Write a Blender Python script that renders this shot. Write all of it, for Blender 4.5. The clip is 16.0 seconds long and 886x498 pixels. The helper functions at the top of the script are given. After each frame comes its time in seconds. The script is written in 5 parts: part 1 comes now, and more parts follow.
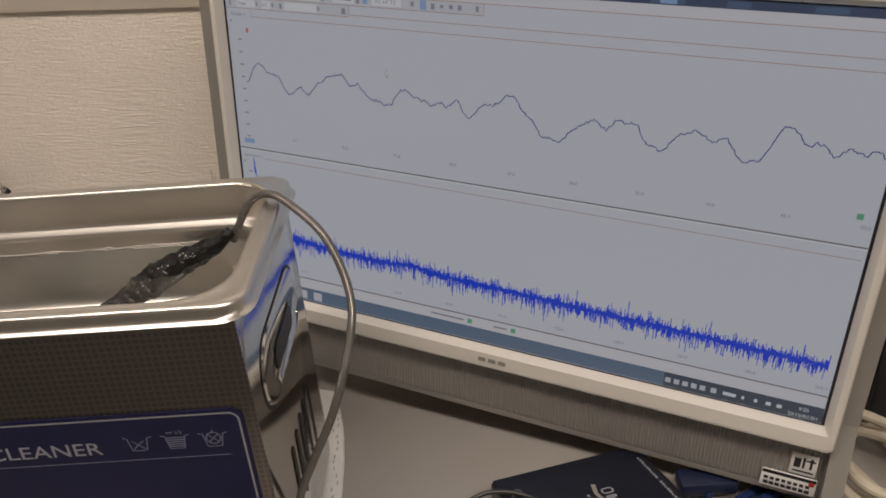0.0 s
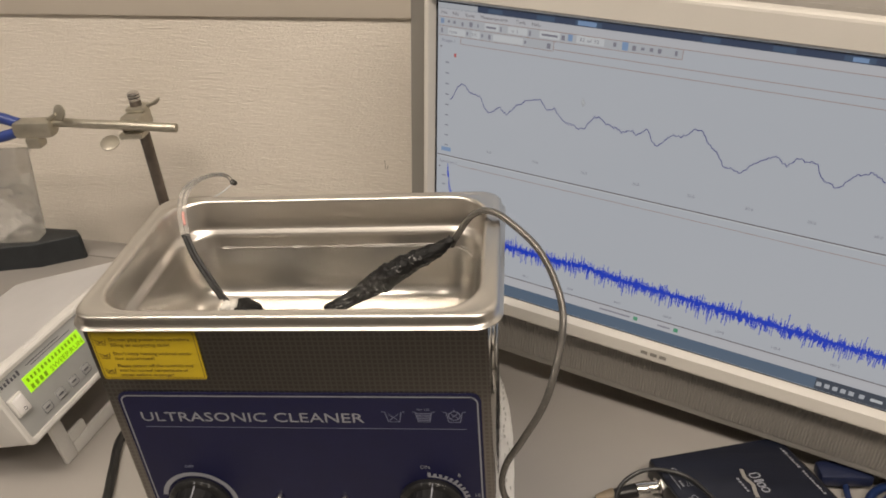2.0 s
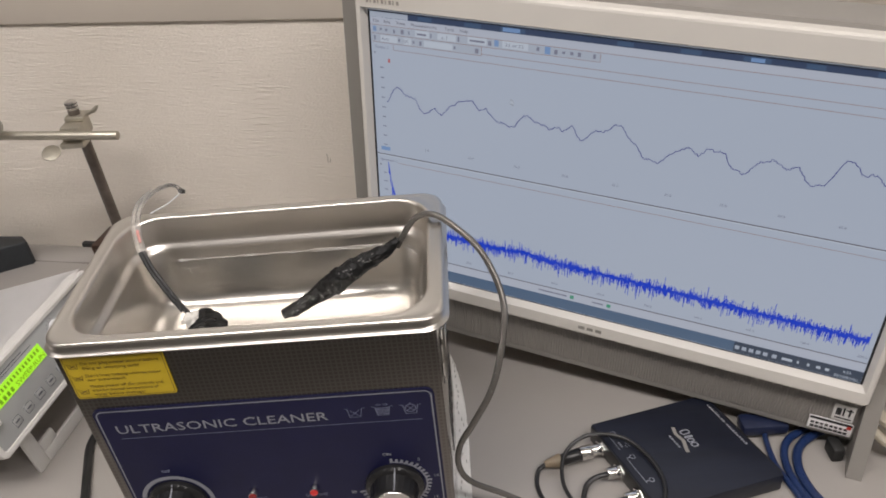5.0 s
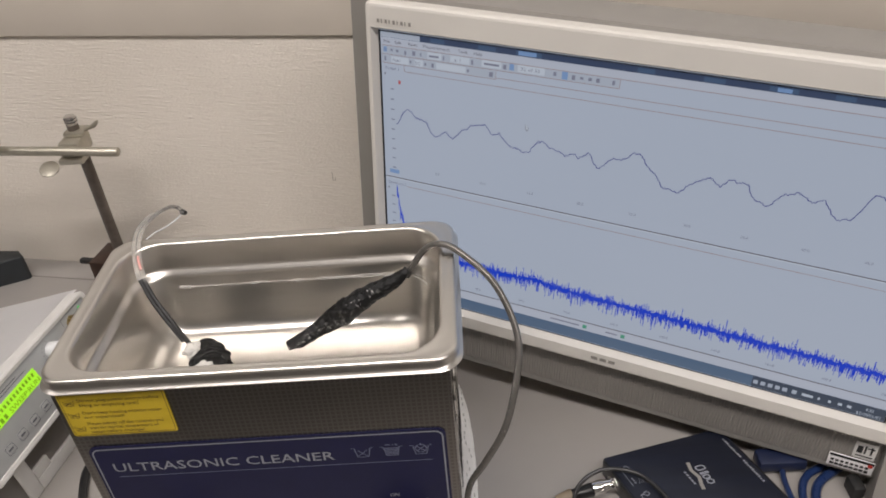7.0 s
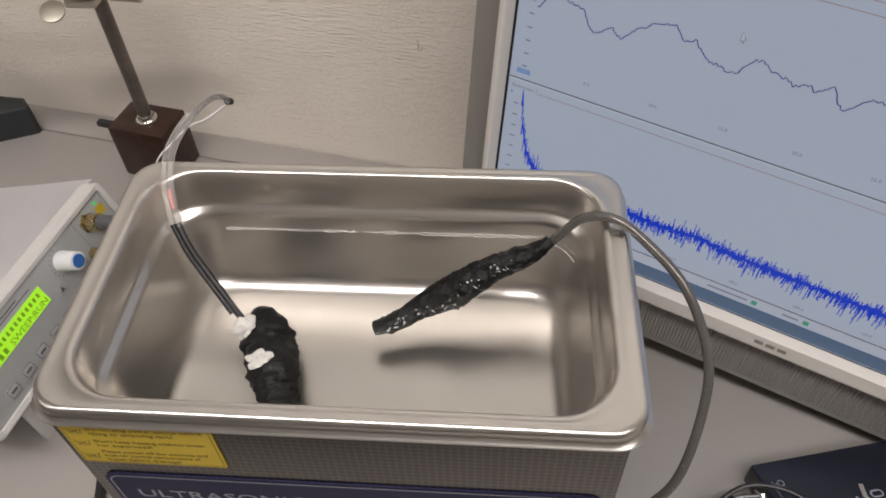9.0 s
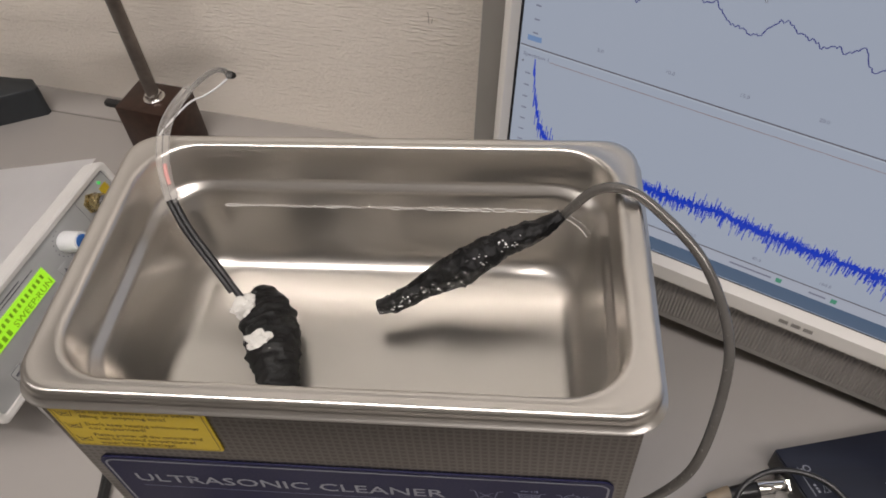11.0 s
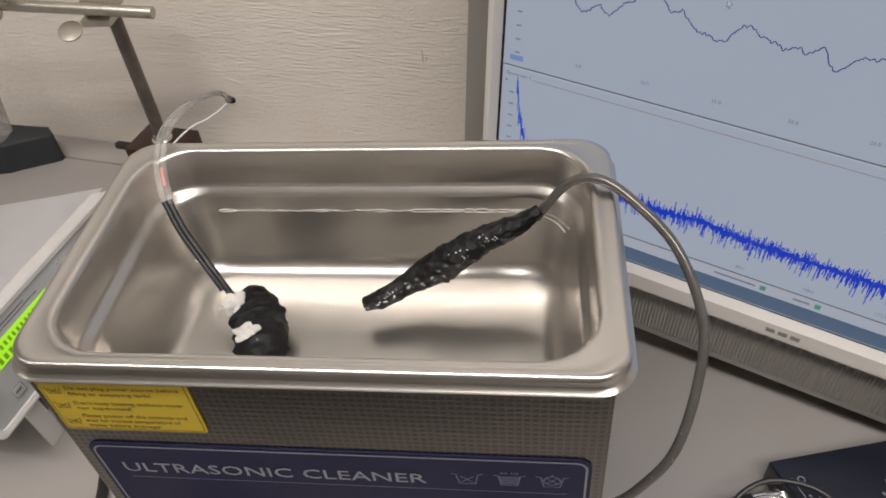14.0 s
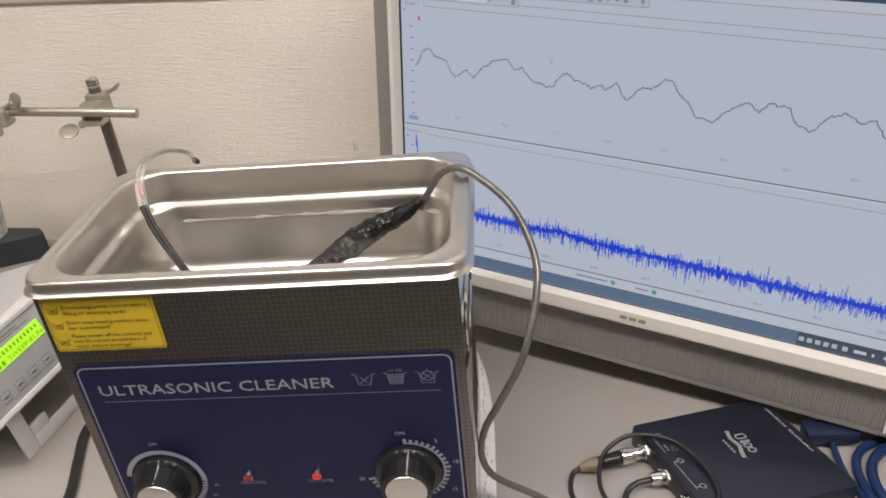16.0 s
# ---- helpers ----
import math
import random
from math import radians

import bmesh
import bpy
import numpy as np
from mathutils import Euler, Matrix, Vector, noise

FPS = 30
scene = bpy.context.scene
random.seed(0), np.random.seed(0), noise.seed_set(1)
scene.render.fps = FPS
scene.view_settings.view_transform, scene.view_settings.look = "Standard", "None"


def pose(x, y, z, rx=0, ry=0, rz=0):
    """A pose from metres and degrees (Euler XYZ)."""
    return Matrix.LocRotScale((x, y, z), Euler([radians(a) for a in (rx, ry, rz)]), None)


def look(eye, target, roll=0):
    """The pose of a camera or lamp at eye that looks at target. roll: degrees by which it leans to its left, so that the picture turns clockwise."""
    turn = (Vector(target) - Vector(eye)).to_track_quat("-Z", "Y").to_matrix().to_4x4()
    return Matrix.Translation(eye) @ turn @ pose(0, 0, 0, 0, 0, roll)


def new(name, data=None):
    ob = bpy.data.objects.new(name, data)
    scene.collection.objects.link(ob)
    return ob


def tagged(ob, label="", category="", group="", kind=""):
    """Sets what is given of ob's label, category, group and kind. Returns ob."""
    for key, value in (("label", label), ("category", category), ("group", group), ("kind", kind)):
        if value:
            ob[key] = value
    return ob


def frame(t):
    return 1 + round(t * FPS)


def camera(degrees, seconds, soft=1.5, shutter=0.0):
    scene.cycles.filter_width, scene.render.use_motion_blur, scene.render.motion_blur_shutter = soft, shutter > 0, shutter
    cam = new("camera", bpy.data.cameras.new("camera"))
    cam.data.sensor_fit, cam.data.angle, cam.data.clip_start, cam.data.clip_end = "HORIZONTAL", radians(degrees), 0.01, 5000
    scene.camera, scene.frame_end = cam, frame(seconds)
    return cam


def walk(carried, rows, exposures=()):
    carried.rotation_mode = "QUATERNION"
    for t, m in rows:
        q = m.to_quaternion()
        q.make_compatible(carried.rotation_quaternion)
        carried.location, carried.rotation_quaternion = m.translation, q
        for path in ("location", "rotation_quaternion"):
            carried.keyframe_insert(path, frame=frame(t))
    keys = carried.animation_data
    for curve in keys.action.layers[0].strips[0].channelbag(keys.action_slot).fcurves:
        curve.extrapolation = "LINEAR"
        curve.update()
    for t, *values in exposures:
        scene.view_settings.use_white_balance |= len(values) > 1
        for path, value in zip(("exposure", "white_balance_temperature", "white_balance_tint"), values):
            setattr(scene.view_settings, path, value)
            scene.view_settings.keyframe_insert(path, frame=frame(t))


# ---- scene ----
cam = camera(59.8, 16.0, 1.8)
PATH = [
    (0, (0.238, -0.298, 0.419), (0.218, 1.463, -0.53), -4.1),
    (0.5, (0.219, -0.31, 0.424), (0.153, 1.46, -0.504), -4.0),
    (1, (0.199, -0.323, 0.447), (0.071, 1.421, -0.525), -4.4),
    (1.5, (0.175, -0.335, 0.478), (-0.008, 1.381, -0.532), -4.3),
    (2, (0.156, -0.349, 0.497), (-0.046, 1.343, -0.55), -4.4),
    (2.5, (0.15, -0.351, 0.513), (-0.022, 1.325, -0.565), -4.3),
    (3, (0.151, -0.353, 0.527), (0.018, 1.314, -0.57), -5.7),
    (3.5, (0.158, -0.361, 0.54), (0.053, 1.284, -0.593), -5.9),
    (4, (0.161, -0.364, 0.543), (0.088, 1.269, -0.608), -5.8),
    (6.5, (0.159, -0.36, 0.549), (0.096, 1.275, -0.601), -5.5),
    (7, (0.151, -0.336, 0.55), (0.091, 1.303, -0.594), -4.9),
    (7.5, (0.127, -0.288, 0.548), (0.05, 1.3, -0.667), -3.5),
    (8, (0.1, -0.225, 0.535), (0.007, 1.269, -0.791), -2.4),
    (8.5, (0.083, -0.179, 0.522), (-0.027, 1.219, -0.903), -2.1),
    (9, (0.079, -0.149, 0.512), (-0.054, 1.168, -0.987), -2.6),
    (9.5, (0.077, -0.139, 0.508), (-0.066, 1.123, -1.037), -2.9),
    (12, (0.091, -0.145, 0.483), (-0.12, 1.182, -0.998), -5.6),
    (12.5, (0.09, -0.149, 0.477), (-0.119, 1.209, -0.976), -5.3),
    (13, (0.092, -0.152, 0.475), (-0.124, 1.232, -0.952), -5.3),
    (13.5, (0.096, -0.161, 0.473), (-0.124, 1.248, -0.93), -5.4),
    (14, (0.104, -0.178, 0.476), (-0.126, 1.247, -0.908), -6.0),
    (14.5, (0.115, -0.221, 0.482), (-0.105, 1.297, -0.802), -5.7),
    (15, (0.124, -0.281, 0.482), (-0.074, 1.327, -0.691), -5.0),
    (15.5, (0.145, -0.328, 0.468), (-0.035, 1.352, -0.602), -5.5),
    (16, (0.161, -0.353, 0.456), (0.009, 1.362, -0.562), -5.5),
]
EXPOSURES = [(0.0, -0.38, 7000, 16), (1.0, -0.26, 7100, 14), (2.0, -0.06, 7100, 13), (3.5, -0.05, 6250, 14), (7.0, -0.07, 6250, 14), (9.0, -0.19, 6250, 15), (13.0, -0.19, 6300, 15), (14.5, -0.06, 6250, 14), (16.0, 0.24, 6350, 14)]
walk(cam, [(t, look(eye, target, roll)) for t, eye, target, roll in PATH], EXPOSURES)

# ---- light ----
world = bpy.data.worlds.new("world")
scene.world = world
world.use_nodes = True
world.node_tree.nodes["Background"].inputs[0].default_value = (0.9, 0.95, 1.0, 1)
world.node_tree.nodes["Background"].inputs[1].default_value = 0.05

WALL_A = radians(-11.5)
WALL_P = Vector((-0.298, 0.4678, 0))
WALL = Matrix.Translation(WALL_P) @ Matrix.Rotation(WALL_A, 4, "Z")   # x along the wall, -y into the room
FLOOR_Z, CEIL_Z = -0.72, 1.75


# ---- materials ----
def nodes_of(name):
    m = bpy.data.materials.new(name)
    m.use_nodes = True
    nt = m.node_tree
    return m, nt, nt.nodes["Principled BSDF"]


def link(nt, a, ao, b, bi):
    nt.links.new(a.outputs[ao], b.inputs[bi])


def noise_node(nt, scale, detail=4.0, stretch=(1, 1, 1), rough=0.55, coord="Object"):
    tc = nt.nodes.new("ShaderNodeTexCoord")
    mp = nt.nodes.new("ShaderNodeMapping")
    mp.inputs["Scale"].default_value = stretch
    nz = nt.nodes.new("ShaderNodeTexNoise")
    nz.inputs["Scale"].default_value = scale
    nz.inputs["Detail"].default_value = detail
    nz.inputs["Roughness"].default_value = rough
    link(nt, tc, coord, mp, "Vector")
    link(nt, mp, "Vector", nz, "Vector")
    return nz


def ramp_node(nt, src, out, stops):
    r = nt.nodes.new("ShaderNodeValToRGB")
    el = r.color_ramp.elements
    el[0].position, el[0].color = stops[0][0], (*stops[0][1], 1)
    el[1].position, el[1].color = stops[-1][0], (*stops[-1][1], 1)
    for pos, col in stops[1:-1]:
        e = el.new(pos)
        e.color = (*col, 1)
    link(nt, src, out, r, "Fac")
    return r


def surface(name, color, rough=0.5, metal=0.0, vary=0.12, scale=60.0, fine=600.0, bump=0.05, stretch=(1, 1, 1), coat=0.0, rvary=0.1, spec=0.5):
    """A surface with stains at one scale and grain at another."""
    m, nt, p = nodes_of(name)
    big = noise_node(nt, scale, 5, stretch)
    small = noise_node(nt, fine, 3, stretch)
    dark = tuple(c * (1 - vary) for c in color)
    light = tuple(min(1, c * (1 + vary * 0.6)) for c in color)
    r = ramp_node(nt, big, "Fac", [(0.3, dark), (0.7, light)])
    link(nt, r, "Color", p, "Base Color")
    mr = nt.nodes.new("ShaderNodeMapRange")
    mr.inputs["To Min"].default_value, mr.inputs["To Max"].default_value = max(0.02, rough - rvary), min(1, rough + rvary)
    link(nt, small, "Fac", mr, "Value")
    link(nt, mr, "Result", p, "Roughness")
    p.inputs["Metallic"].default_value = metal
    p.inputs["Coat Weight"].default_value = coat
    p.inputs["Specular IOR Level"].default_value = spec
    if bump:
        b = nt.nodes.new("ShaderNodeBump")
        b.inputs["Strength"].default_value = bump
        b.inputs["Distance"].default_value = 0.0005
        link(nt, small, "Fac", b, "Height")
        link(nt, b, "Normal", p, "Normal")
    return m


def wallpaper():
    """Cream vinyl wallpaper with a horizontal ribbed weave, broken up by short threads."""
    m, nt, p = nodes_of("wallpaper")
    ribs = noise_node(nt, 580, 1.5, (0.13, 0.13, 1.0), 0.5)
    threads = noise_node(nt, 720, 2, (0.42, 0.42, 0.9), 0.5)
    patches = noise_node(nt, 16, 2)
    soft = noise_node(nt, 5, 3)
    mix = nt.nodes.new("ShaderNodeMix")
    fade = nt.nodes.new("ShaderNodeMapRange")
    fade.inputs["From Min"].default_value, fade.inputs["From Max"].default_value = 0.35, 0.65
    fade.inputs["To Min"].default_value, fade.inputs["To Max"].default_value = 0.25, 0.6
    link(nt, patches, "Fac", fade, "Value")
    link(nt, fade, "Result", mix, 0)
    link(nt, ribs, "Fac", mix, 2)
    link(nt, threads, "Fac", mix, 3)
    r = ramp_node(nt, soft, "Fac", [(0.3, (0.77, 0.71, 0.63)), (0.7, (0.85, 0.79, 0.71))])
    link(nt, r, "Color", p, "Base Color")
    p.inputs["Roughness"].default_value = 0.7
    b = nt.nodes.new("ShaderNodeBump")
    b.inputs["Strength"].default_value = 1.0
    b.inputs["Distance"].default_value = 0.0021
    link(nt, mix, 0, b, "Height")
    link(nt, b, "Normal", p, "Normal")
    return m


def dotted_steel():
    """Rolled stainless sheet with a fine square emboss."""
    m, nt, p = nodes_of("dotted_steel")
    tc = nt.nodes.new("ShaderNodeTexCoord")
    sep = nt.nodes.new("ShaderNodeSeparateXYZ")
    link(nt, tc, "Object", sep, "Vector")
    waves = []
    for ax in ("X", "Z"):
        k = nt.nodes.new("ShaderNodeMath")
        k.operation = "MULTIPLY"
        k.inputs[1].default_value = 2 * math.pi / 0.0034
        link(nt, sep, ax, k, 0)
        s = nt.nodes.new("ShaderNodeMath")
        s.operation = "SINE"
        link(nt, k, "Value", s, 0)
        waves.append(s)
    mul = nt.nodes.new("ShaderNodeMath")
    mul.operation = "MAXIMUM"
    link(nt, waves[0], "Value", mul, 0)
    link(nt, waves[1], "Value", mul, 1)
    b = nt.nodes.new("ShaderNodeBump")
    b.inputs["Strength"].default_value = 0.14
    b.inputs["Distance"].default_value = 0.0005
    link(nt, mul, "Value", b, "Height")
    link(nt, b, "Normal", p, "Normal")
    # Embossed pits drawn darker than the ribs: relief shade put into the colour.
    r = ramp_node(nt, mul, "Value", [(0.0, (0.175, 0.163, 0.150)), (1.0, (0.235, 0.220, 0.205))])
    link(nt, r, "Color", p, "Base Color")
    p.inputs["Metallic"].default_value = 1.0
    p.inputs["Roughness"].default_value = 0.34
    return m


def glow(name, color, strength, rough=0.25, base=0.01):
    m, nt, p = nodes_of(name)
    p.inputs["Base Color"].default_value = (base, base, base, 1)
    p.inputs["Roughness"].default_value = rough
    p.inputs["Emission Color"].default_value = (*color, 1)
    p.inputs["Emission Strength"].default_value = strength
    return m


def clear(name, rough=0.03, tint=(1, 1, 1), ior=1.33, milk=0.0):
    """Thin clear stuff: lets the view straight through and mirrors at its Fresnel share."""
    m = bpy.data.materials.new(name)
    m.use_nodes = True
    nt = m.node_tree
    nt.nodes.remove(nt.nodes["Principled BSDF"])
    out = nt.nodes["Material Output"]
    tr = nt.nodes.new("ShaderNodeBsdfTransparent")
    tr.inputs["Color"].default_value = (*tint, 1)
    gl = nt.nodes.new("ShaderNodeBsdfGlossy")
    gl.inputs["Roughness"].default_value = rough
    fr = nt.nodes.new("ShaderNodeFresnel")
    fr.inputs["IOR"].default_value = ior
    mix = nt.nodes.new("ShaderNodeMixShader")
    link(nt, fr, "Fac", mix, "Fac")
    link(nt, tr, "BSDF", mix, 1)
    link(nt, gl, "BSDF", mix, 2)
    if milk:
        df = nt.nodes.new("ShaderNodeBsdfDiffuse")
        df.inputs["Color"].default_value = (0.85, 0.83, 0.8, 1)
        m2 = nt.nodes.new("ShaderNodeMixShader")
        m2.inputs["Fac"].default_value = milk
        link(nt, mix, "Shader", m2, 1)
        link(nt, df, "BSDF", m2, 2)
        mix = m2
    link(nt, mix, "Shader", out, "Surface")
    return m, nt, gl


MAT = {}
MAT["wallpaper"] = wallpaper()
MAT["desk"] = surface("desk_laminate", (0.345, 0.325, 0.305), 0.42, vary=0.05, scale=9, fine=900, bump=0.03)
MAT["paint"] = surface("painted_plaster", (0.46, 0.445, 0.42), 0.8, vary=0.05, scale=3, fine=200)
MAT["upper"] = surface("white_bounce_panel", (0.82, 0.80, 0.76), 0.45, vary=0.03, scale=4, fine=300, bump=0.02)
MAT["ceiling"] = surface("pale_ceiling", (0.50, 0.485, 0.46), 0.85, vary=0.04, scale=8, fine=200)
MAT["carpet"] = surface("grey_floor", (0.07, 0.066, 0.062), 0.9, vary=0.2, scale=30, fine=500, bump=0.3)
MAT["band"] = surface("taupe_wall_band", (0.60, 0.545, 0.475), 0.7, vary=0.04, scale=6, fine=300, bump=0.03)
MAT["housing"] = surface("white_housing", (0.75, 0.76, 0.74), 0.3, vary=0.03)
MAT["steel"] = surface("brushed_steel", (0.61, 0.575, 0.53), 0.27, 1.0, vary=0.06, scale=30, fine=500, bump=0.04, stretch=(0.12, 1, 1), rvary=0.05)
MAT["tank"] = surface("tank_steel", (0.665, 0.635, 0.595), 0.30, 1.0, vary=0.03, scale=8, fine=12, bump=0.0, rvary=0.02)
MAT["side_steel"] = surface("mirror_steel", (0.58, 0.56, 0.53), 0.12, 1.0, vary=0.05, scale=25, fine=300, bump=0.02, rvary=0.04)
MAT["dots"] = dotted_steel()
MAT["navy"] = surface("navy_panel_film", (0.0065, 0.0075, 0.044), 0.5, spec=0.35, vary=0.12, scale=40, fine=900, bump=0.02)
MAT["white_ink"] = surface("white_ink", (0.27, 0.28, 0.32), 0.5, vary=0.05)
MAT["grey_ink"] = surface("grey_ink", (0.17, 0.185, 0.28), 0.5, vary=0.05)
MAT["yellow"] = surface("yellow_label", (0.58, 0.42, 0.02), 0.45, vary=0.08, scale=50)
MAT["brown_ink"] = surface("brown_ink", (0.15, 0.10, 0.02), 0.5)
MAT["black_plastic"] = surface("black_plastic", (0.012, 0.012, 0.013), 0.32, vary=0.2)
MAT["black_matt"] = surface("black_matt", (0.018, 0.018, 0.018), 0.6, vary=0.2)
MAT["aluminium"] = surface("spun_aluminium", (0.72, 0.70, 0.68), 0.26, 1.0, vary=0.03, bump=0.0, rvary=0.03)
MAT["tape"] = surface("wet_black_tape", (0.006, 0.006, 0.0064), 0.46, vary=0.4, scale=260, fine=700, bump=0.4, rvary=0.14, spec=0.2)
MAT["putty"] = surface("white_putty", (0.70, 0.68, 0.64), 0.6, vary=0.12, scale=150)
MAT["grey_cable"] = surface("grey_cable", (0.15, 0.142, 0.132), 0.24, 0.45, vary=0.15)
MAT["black_cable"] = surface("black_cable", (0.015, 0.015, 0.016), 0.4, vary=0.2)
MAT["blue_cable"] = surface("blue_cable", (0.012, 0.028, 0.095), 0.3, vary=0.2)
MAT["beige_cable"] = surface("beige_cable", (0.50, 0.45, 0.36), 0.5, vary=0.15)
MAT["bezel"] = surface("white_bezel", (0.64, 0.617, 0.577), 0.33, vary=0.03, scale=12, fine=900, bump=0.01)
MAT["silver"] = surface("silver_plastic", (0.285, 0.27, 0.25), 0.45, 0.2, vary=0.05, scale=30, fine=900, bump=0.03)
MAT["dark_gap"] = surface("dark_gap", (0.01, 0.01, 0.012), 0.5)
MAT["iron"] = surface("brown_iron", (0.050, 0.026, 0.018), 0.38, 0.35, vary=0.35, scale=90, fine=500, bump=0.1)
MAT["rod"] = surface("oiled_rod", (0.19, 0.165, 0.145), 0.42, 0.7, vary=0.25, scale=70)
MAT["nickel"] = surface("dull_nickel", (0.50, 0.47, 0.40), 0.42, 0.85, vary=0.12, scale=80)
MAT["chrome"] = surface("chrome", (0.78, 0.77, 0.75), 0.12, 1.0, vary=0.05)
MAT["blue_paint"] = surface("blue_paint", (0.03, 0.06, 0.25), 0.35, vary=0.2)
MAT["case"] = surface("pale_grey_case", (0.66, 0.65, 0.63), 0.5, vary=0.05, scale=40)
MAT["face"] = surface("grey_face", (0.40, 0.41, 0.41), 0.5, vary=0.06, scale=40)
MAT["paper"] = surface("white_paper", (0.80, 0.79, 0.79), 0.85, vary=0.03, scale=20)
MAT["knob_white"] = surface("white_knob", (0.78, 0.79, 0.80), 0.4, vary=0.04)
MAT["knob_blue"] = surface("blue_cap", (0.04, 0.16, 0.50), 0.4, vary=0.06)
MAT["rubber_dark"] = surface("dark_slate", (0.022, 0.026, 0.030), 0.5, vary=0.2)
MAT["scope"] = surface("navy_brushed_case", (0.009, 0.0115, 0.023), 0.45, 0.1, vary=0.3, scale=60, fine=500, bump=0.08, stretch=(0.1, 1, 1))
MAT["cream_plastic"] = surface("cream_connector", (0.28, 0.22, 0.15), 0.45, vary=0.2)
MAT["foam"] = surface("white_foam", (0.80, 0.79, 0.77), 0.8, vary=0.06, scale=90)
MAT["slit"] = surface("foam_slit", (0.40, 0.39, 0.37), 0.8)
MAT["lcd_ink"] = surface("lcd_ink", (0.22, 0.48, 0.01), 0.6)
MAT["red_ink"] = surface("red_ink", (0.5, 0.03, 0.02), 0.5)
MAT["seam"] = surface("desk_joint", (0.22, 0.205, 0.19), 0.6, vary=0.2)
MAT["scuff"] = surface("wall_scuff", (0.50, 0.45, 0.39), 0.8, vary=0.3, scale=300)
MAT["gold"] = surface("brass_connector", (0.50, 0.40, 0.20), 0.28, 0.9, vary=0.1)


# ---- builders ----
AT = {}          # world place of each empty


def thing(name, at, label, category, group="", kind=""):
    ob = new(name)
    ob.location = at
    ob.empty_display_size = 0.02
    AT[ob.name] = Vector(at)
    return tagged(ob, label, category, group, kind)


def part(name, bm, material, parent=None, label="", space=None, smooth=0.6):
    """Links a bmesh, given in world metres (or in the space given), as one mesh under its thing or part."""
    if space is not None:
        bm.transform(space)
    at = AT[parent.name] if parent is not None else Vector((0, 0, 0))
    bm.transform(Matrix.Translation(-at))
    bmesh.ops.recalc_face_normals(bm, faces=bm.faces)
    me = bpy.data.meshes.new(name)
    bm.to_mesh(me)
    bm.free()
    me.materials.append(MAT[material] if isinstance(material, str) else material)
    if smooth:
        me.polygons.foreach_set("use_smooth", [True] * len(me.polygons))
        me.set_sharp_from_angle(angle=smooth)
    ob = new(name, me)
    if parent is not None:
        ob.parent = parent
    AT[ob.name] = at
    if label:
        tagged(ob, label)
    return ob


def solo(name, bm, material, label, category, group="", kind="", space=None, smooth=0.6):
    ob = part(name, bm, material, None, "", space, smooth)
    return tagged(ob, label, category, group, kind)


def box(x0, x1, y0, y1, z0, z1, bevel=0.0, seg=2, bm=None):
    b = bmesh.new()
    bmesh.ops.create_cube(b, size=1)
    for v in b.verts:
        v.co = Vector(((x0 + x1) / 2 + v.co.x * (x1 - x0), (y0 + y1) / 2 + v.co.y * (y1 - y0), (z0 + z1) / 2 + v.co.z * (z1 - z0)))
    if bevel:
        bmesh.ops.bevel(b, geom=b.edges[:], offset=bevel, segments=seg, profile=0.5, affect="EDGES")
    return merge(bm, b)


def merge(bm, b):
    if bm is None:
        return b
    me = bpy.data.meshes.new("tmp")
    b.to_mesh(me)
    b.free()
    bm.from_mesh(me)
    bpy.data.meshes.remove(me)
    return bm


def cyl(p0, p1, r0, r1=None, n=24, bm=None, cap=True, bevel=0.0):
    """A turned bar from p0 to p1."""
    r1 = r0 if r1 is None else r1
    p0, p1 = Vector(p0), Vector(p1)
    b = bmesh.new()
    bmesh.ops.create_cone(b, cap_ends=cap, segments=n, radius1=r0, radius2=r1, depth=(p1 - p0).length)
    if bevel:
        ring = [e for e in b.edges if abs(e.verts[0].co.z - e.verts[1].co.z) < 1e-6]
        bmesh.ops.bevel(b, geom=ring, offset=bevel, segments=2, profile=0.5, affect="EDGES")
    b.transform(Matrix.Translation((p0 + p1) / 2) @ (p1 - p0).to_track_quat("Z", "Y").to_matrix().to_4x4())
    return merge(bm, b)


def rrect(cx, cy, hx, hy, r, z, n=8):
    """A rounded rectangle as a ring of points."""
    pts = []
    for sx, sy, a0 in ((1, 1, 0), (-1, 1, 90), (-1, -1, 180), (1, -1, 270)):
        for i in range(n + 1):
            a = radians(a0 + 90 * i / n)
            pts.append(Vector((cx + sx * (hx - r) + r * math.cos(a), cy + sy * (hy - r) + r * math.sin(a), z)))
    return pts


def loft(rings, bm=None, close0=False, close1=False):
    b = bmesh.new()
    vs = [[b.verts.new(p) for p in ring] for ring in rings]
    k = len(vs[0])
    for a, c in zip(vs, vs[1:]):
        for i in range(k):
            b.faces.new((a[i], a[(i + 1) % k], c[(i + 1) % k], c[i]))
    if close0:
        b.faces.new(vs[0])
    if close1:
        b.faces.new(vs[-1])
    return merge(bm, b)


def smooth_path(pts, n=10):
    """Catmull-Rom through the points."""
    P = [Vector(p) for p in pts]
    P = [2 * P[0] - P[1]] + P + [2 * P[-1] - P[-2]]
    out = []
    for i in range(1, len(P) - 2):
        a, b, c, d = P[i - 1:i + 3]
        for k in range(n):
            t = k / n
            out.append(0.5 * ((2 * b) + (c - a) * t + (2 * a - 5 * b + 4 * c - d) * t * t + (3 * b - a - 3 * c + d) * t ** 3))
    out.append(P[-2])
    return out


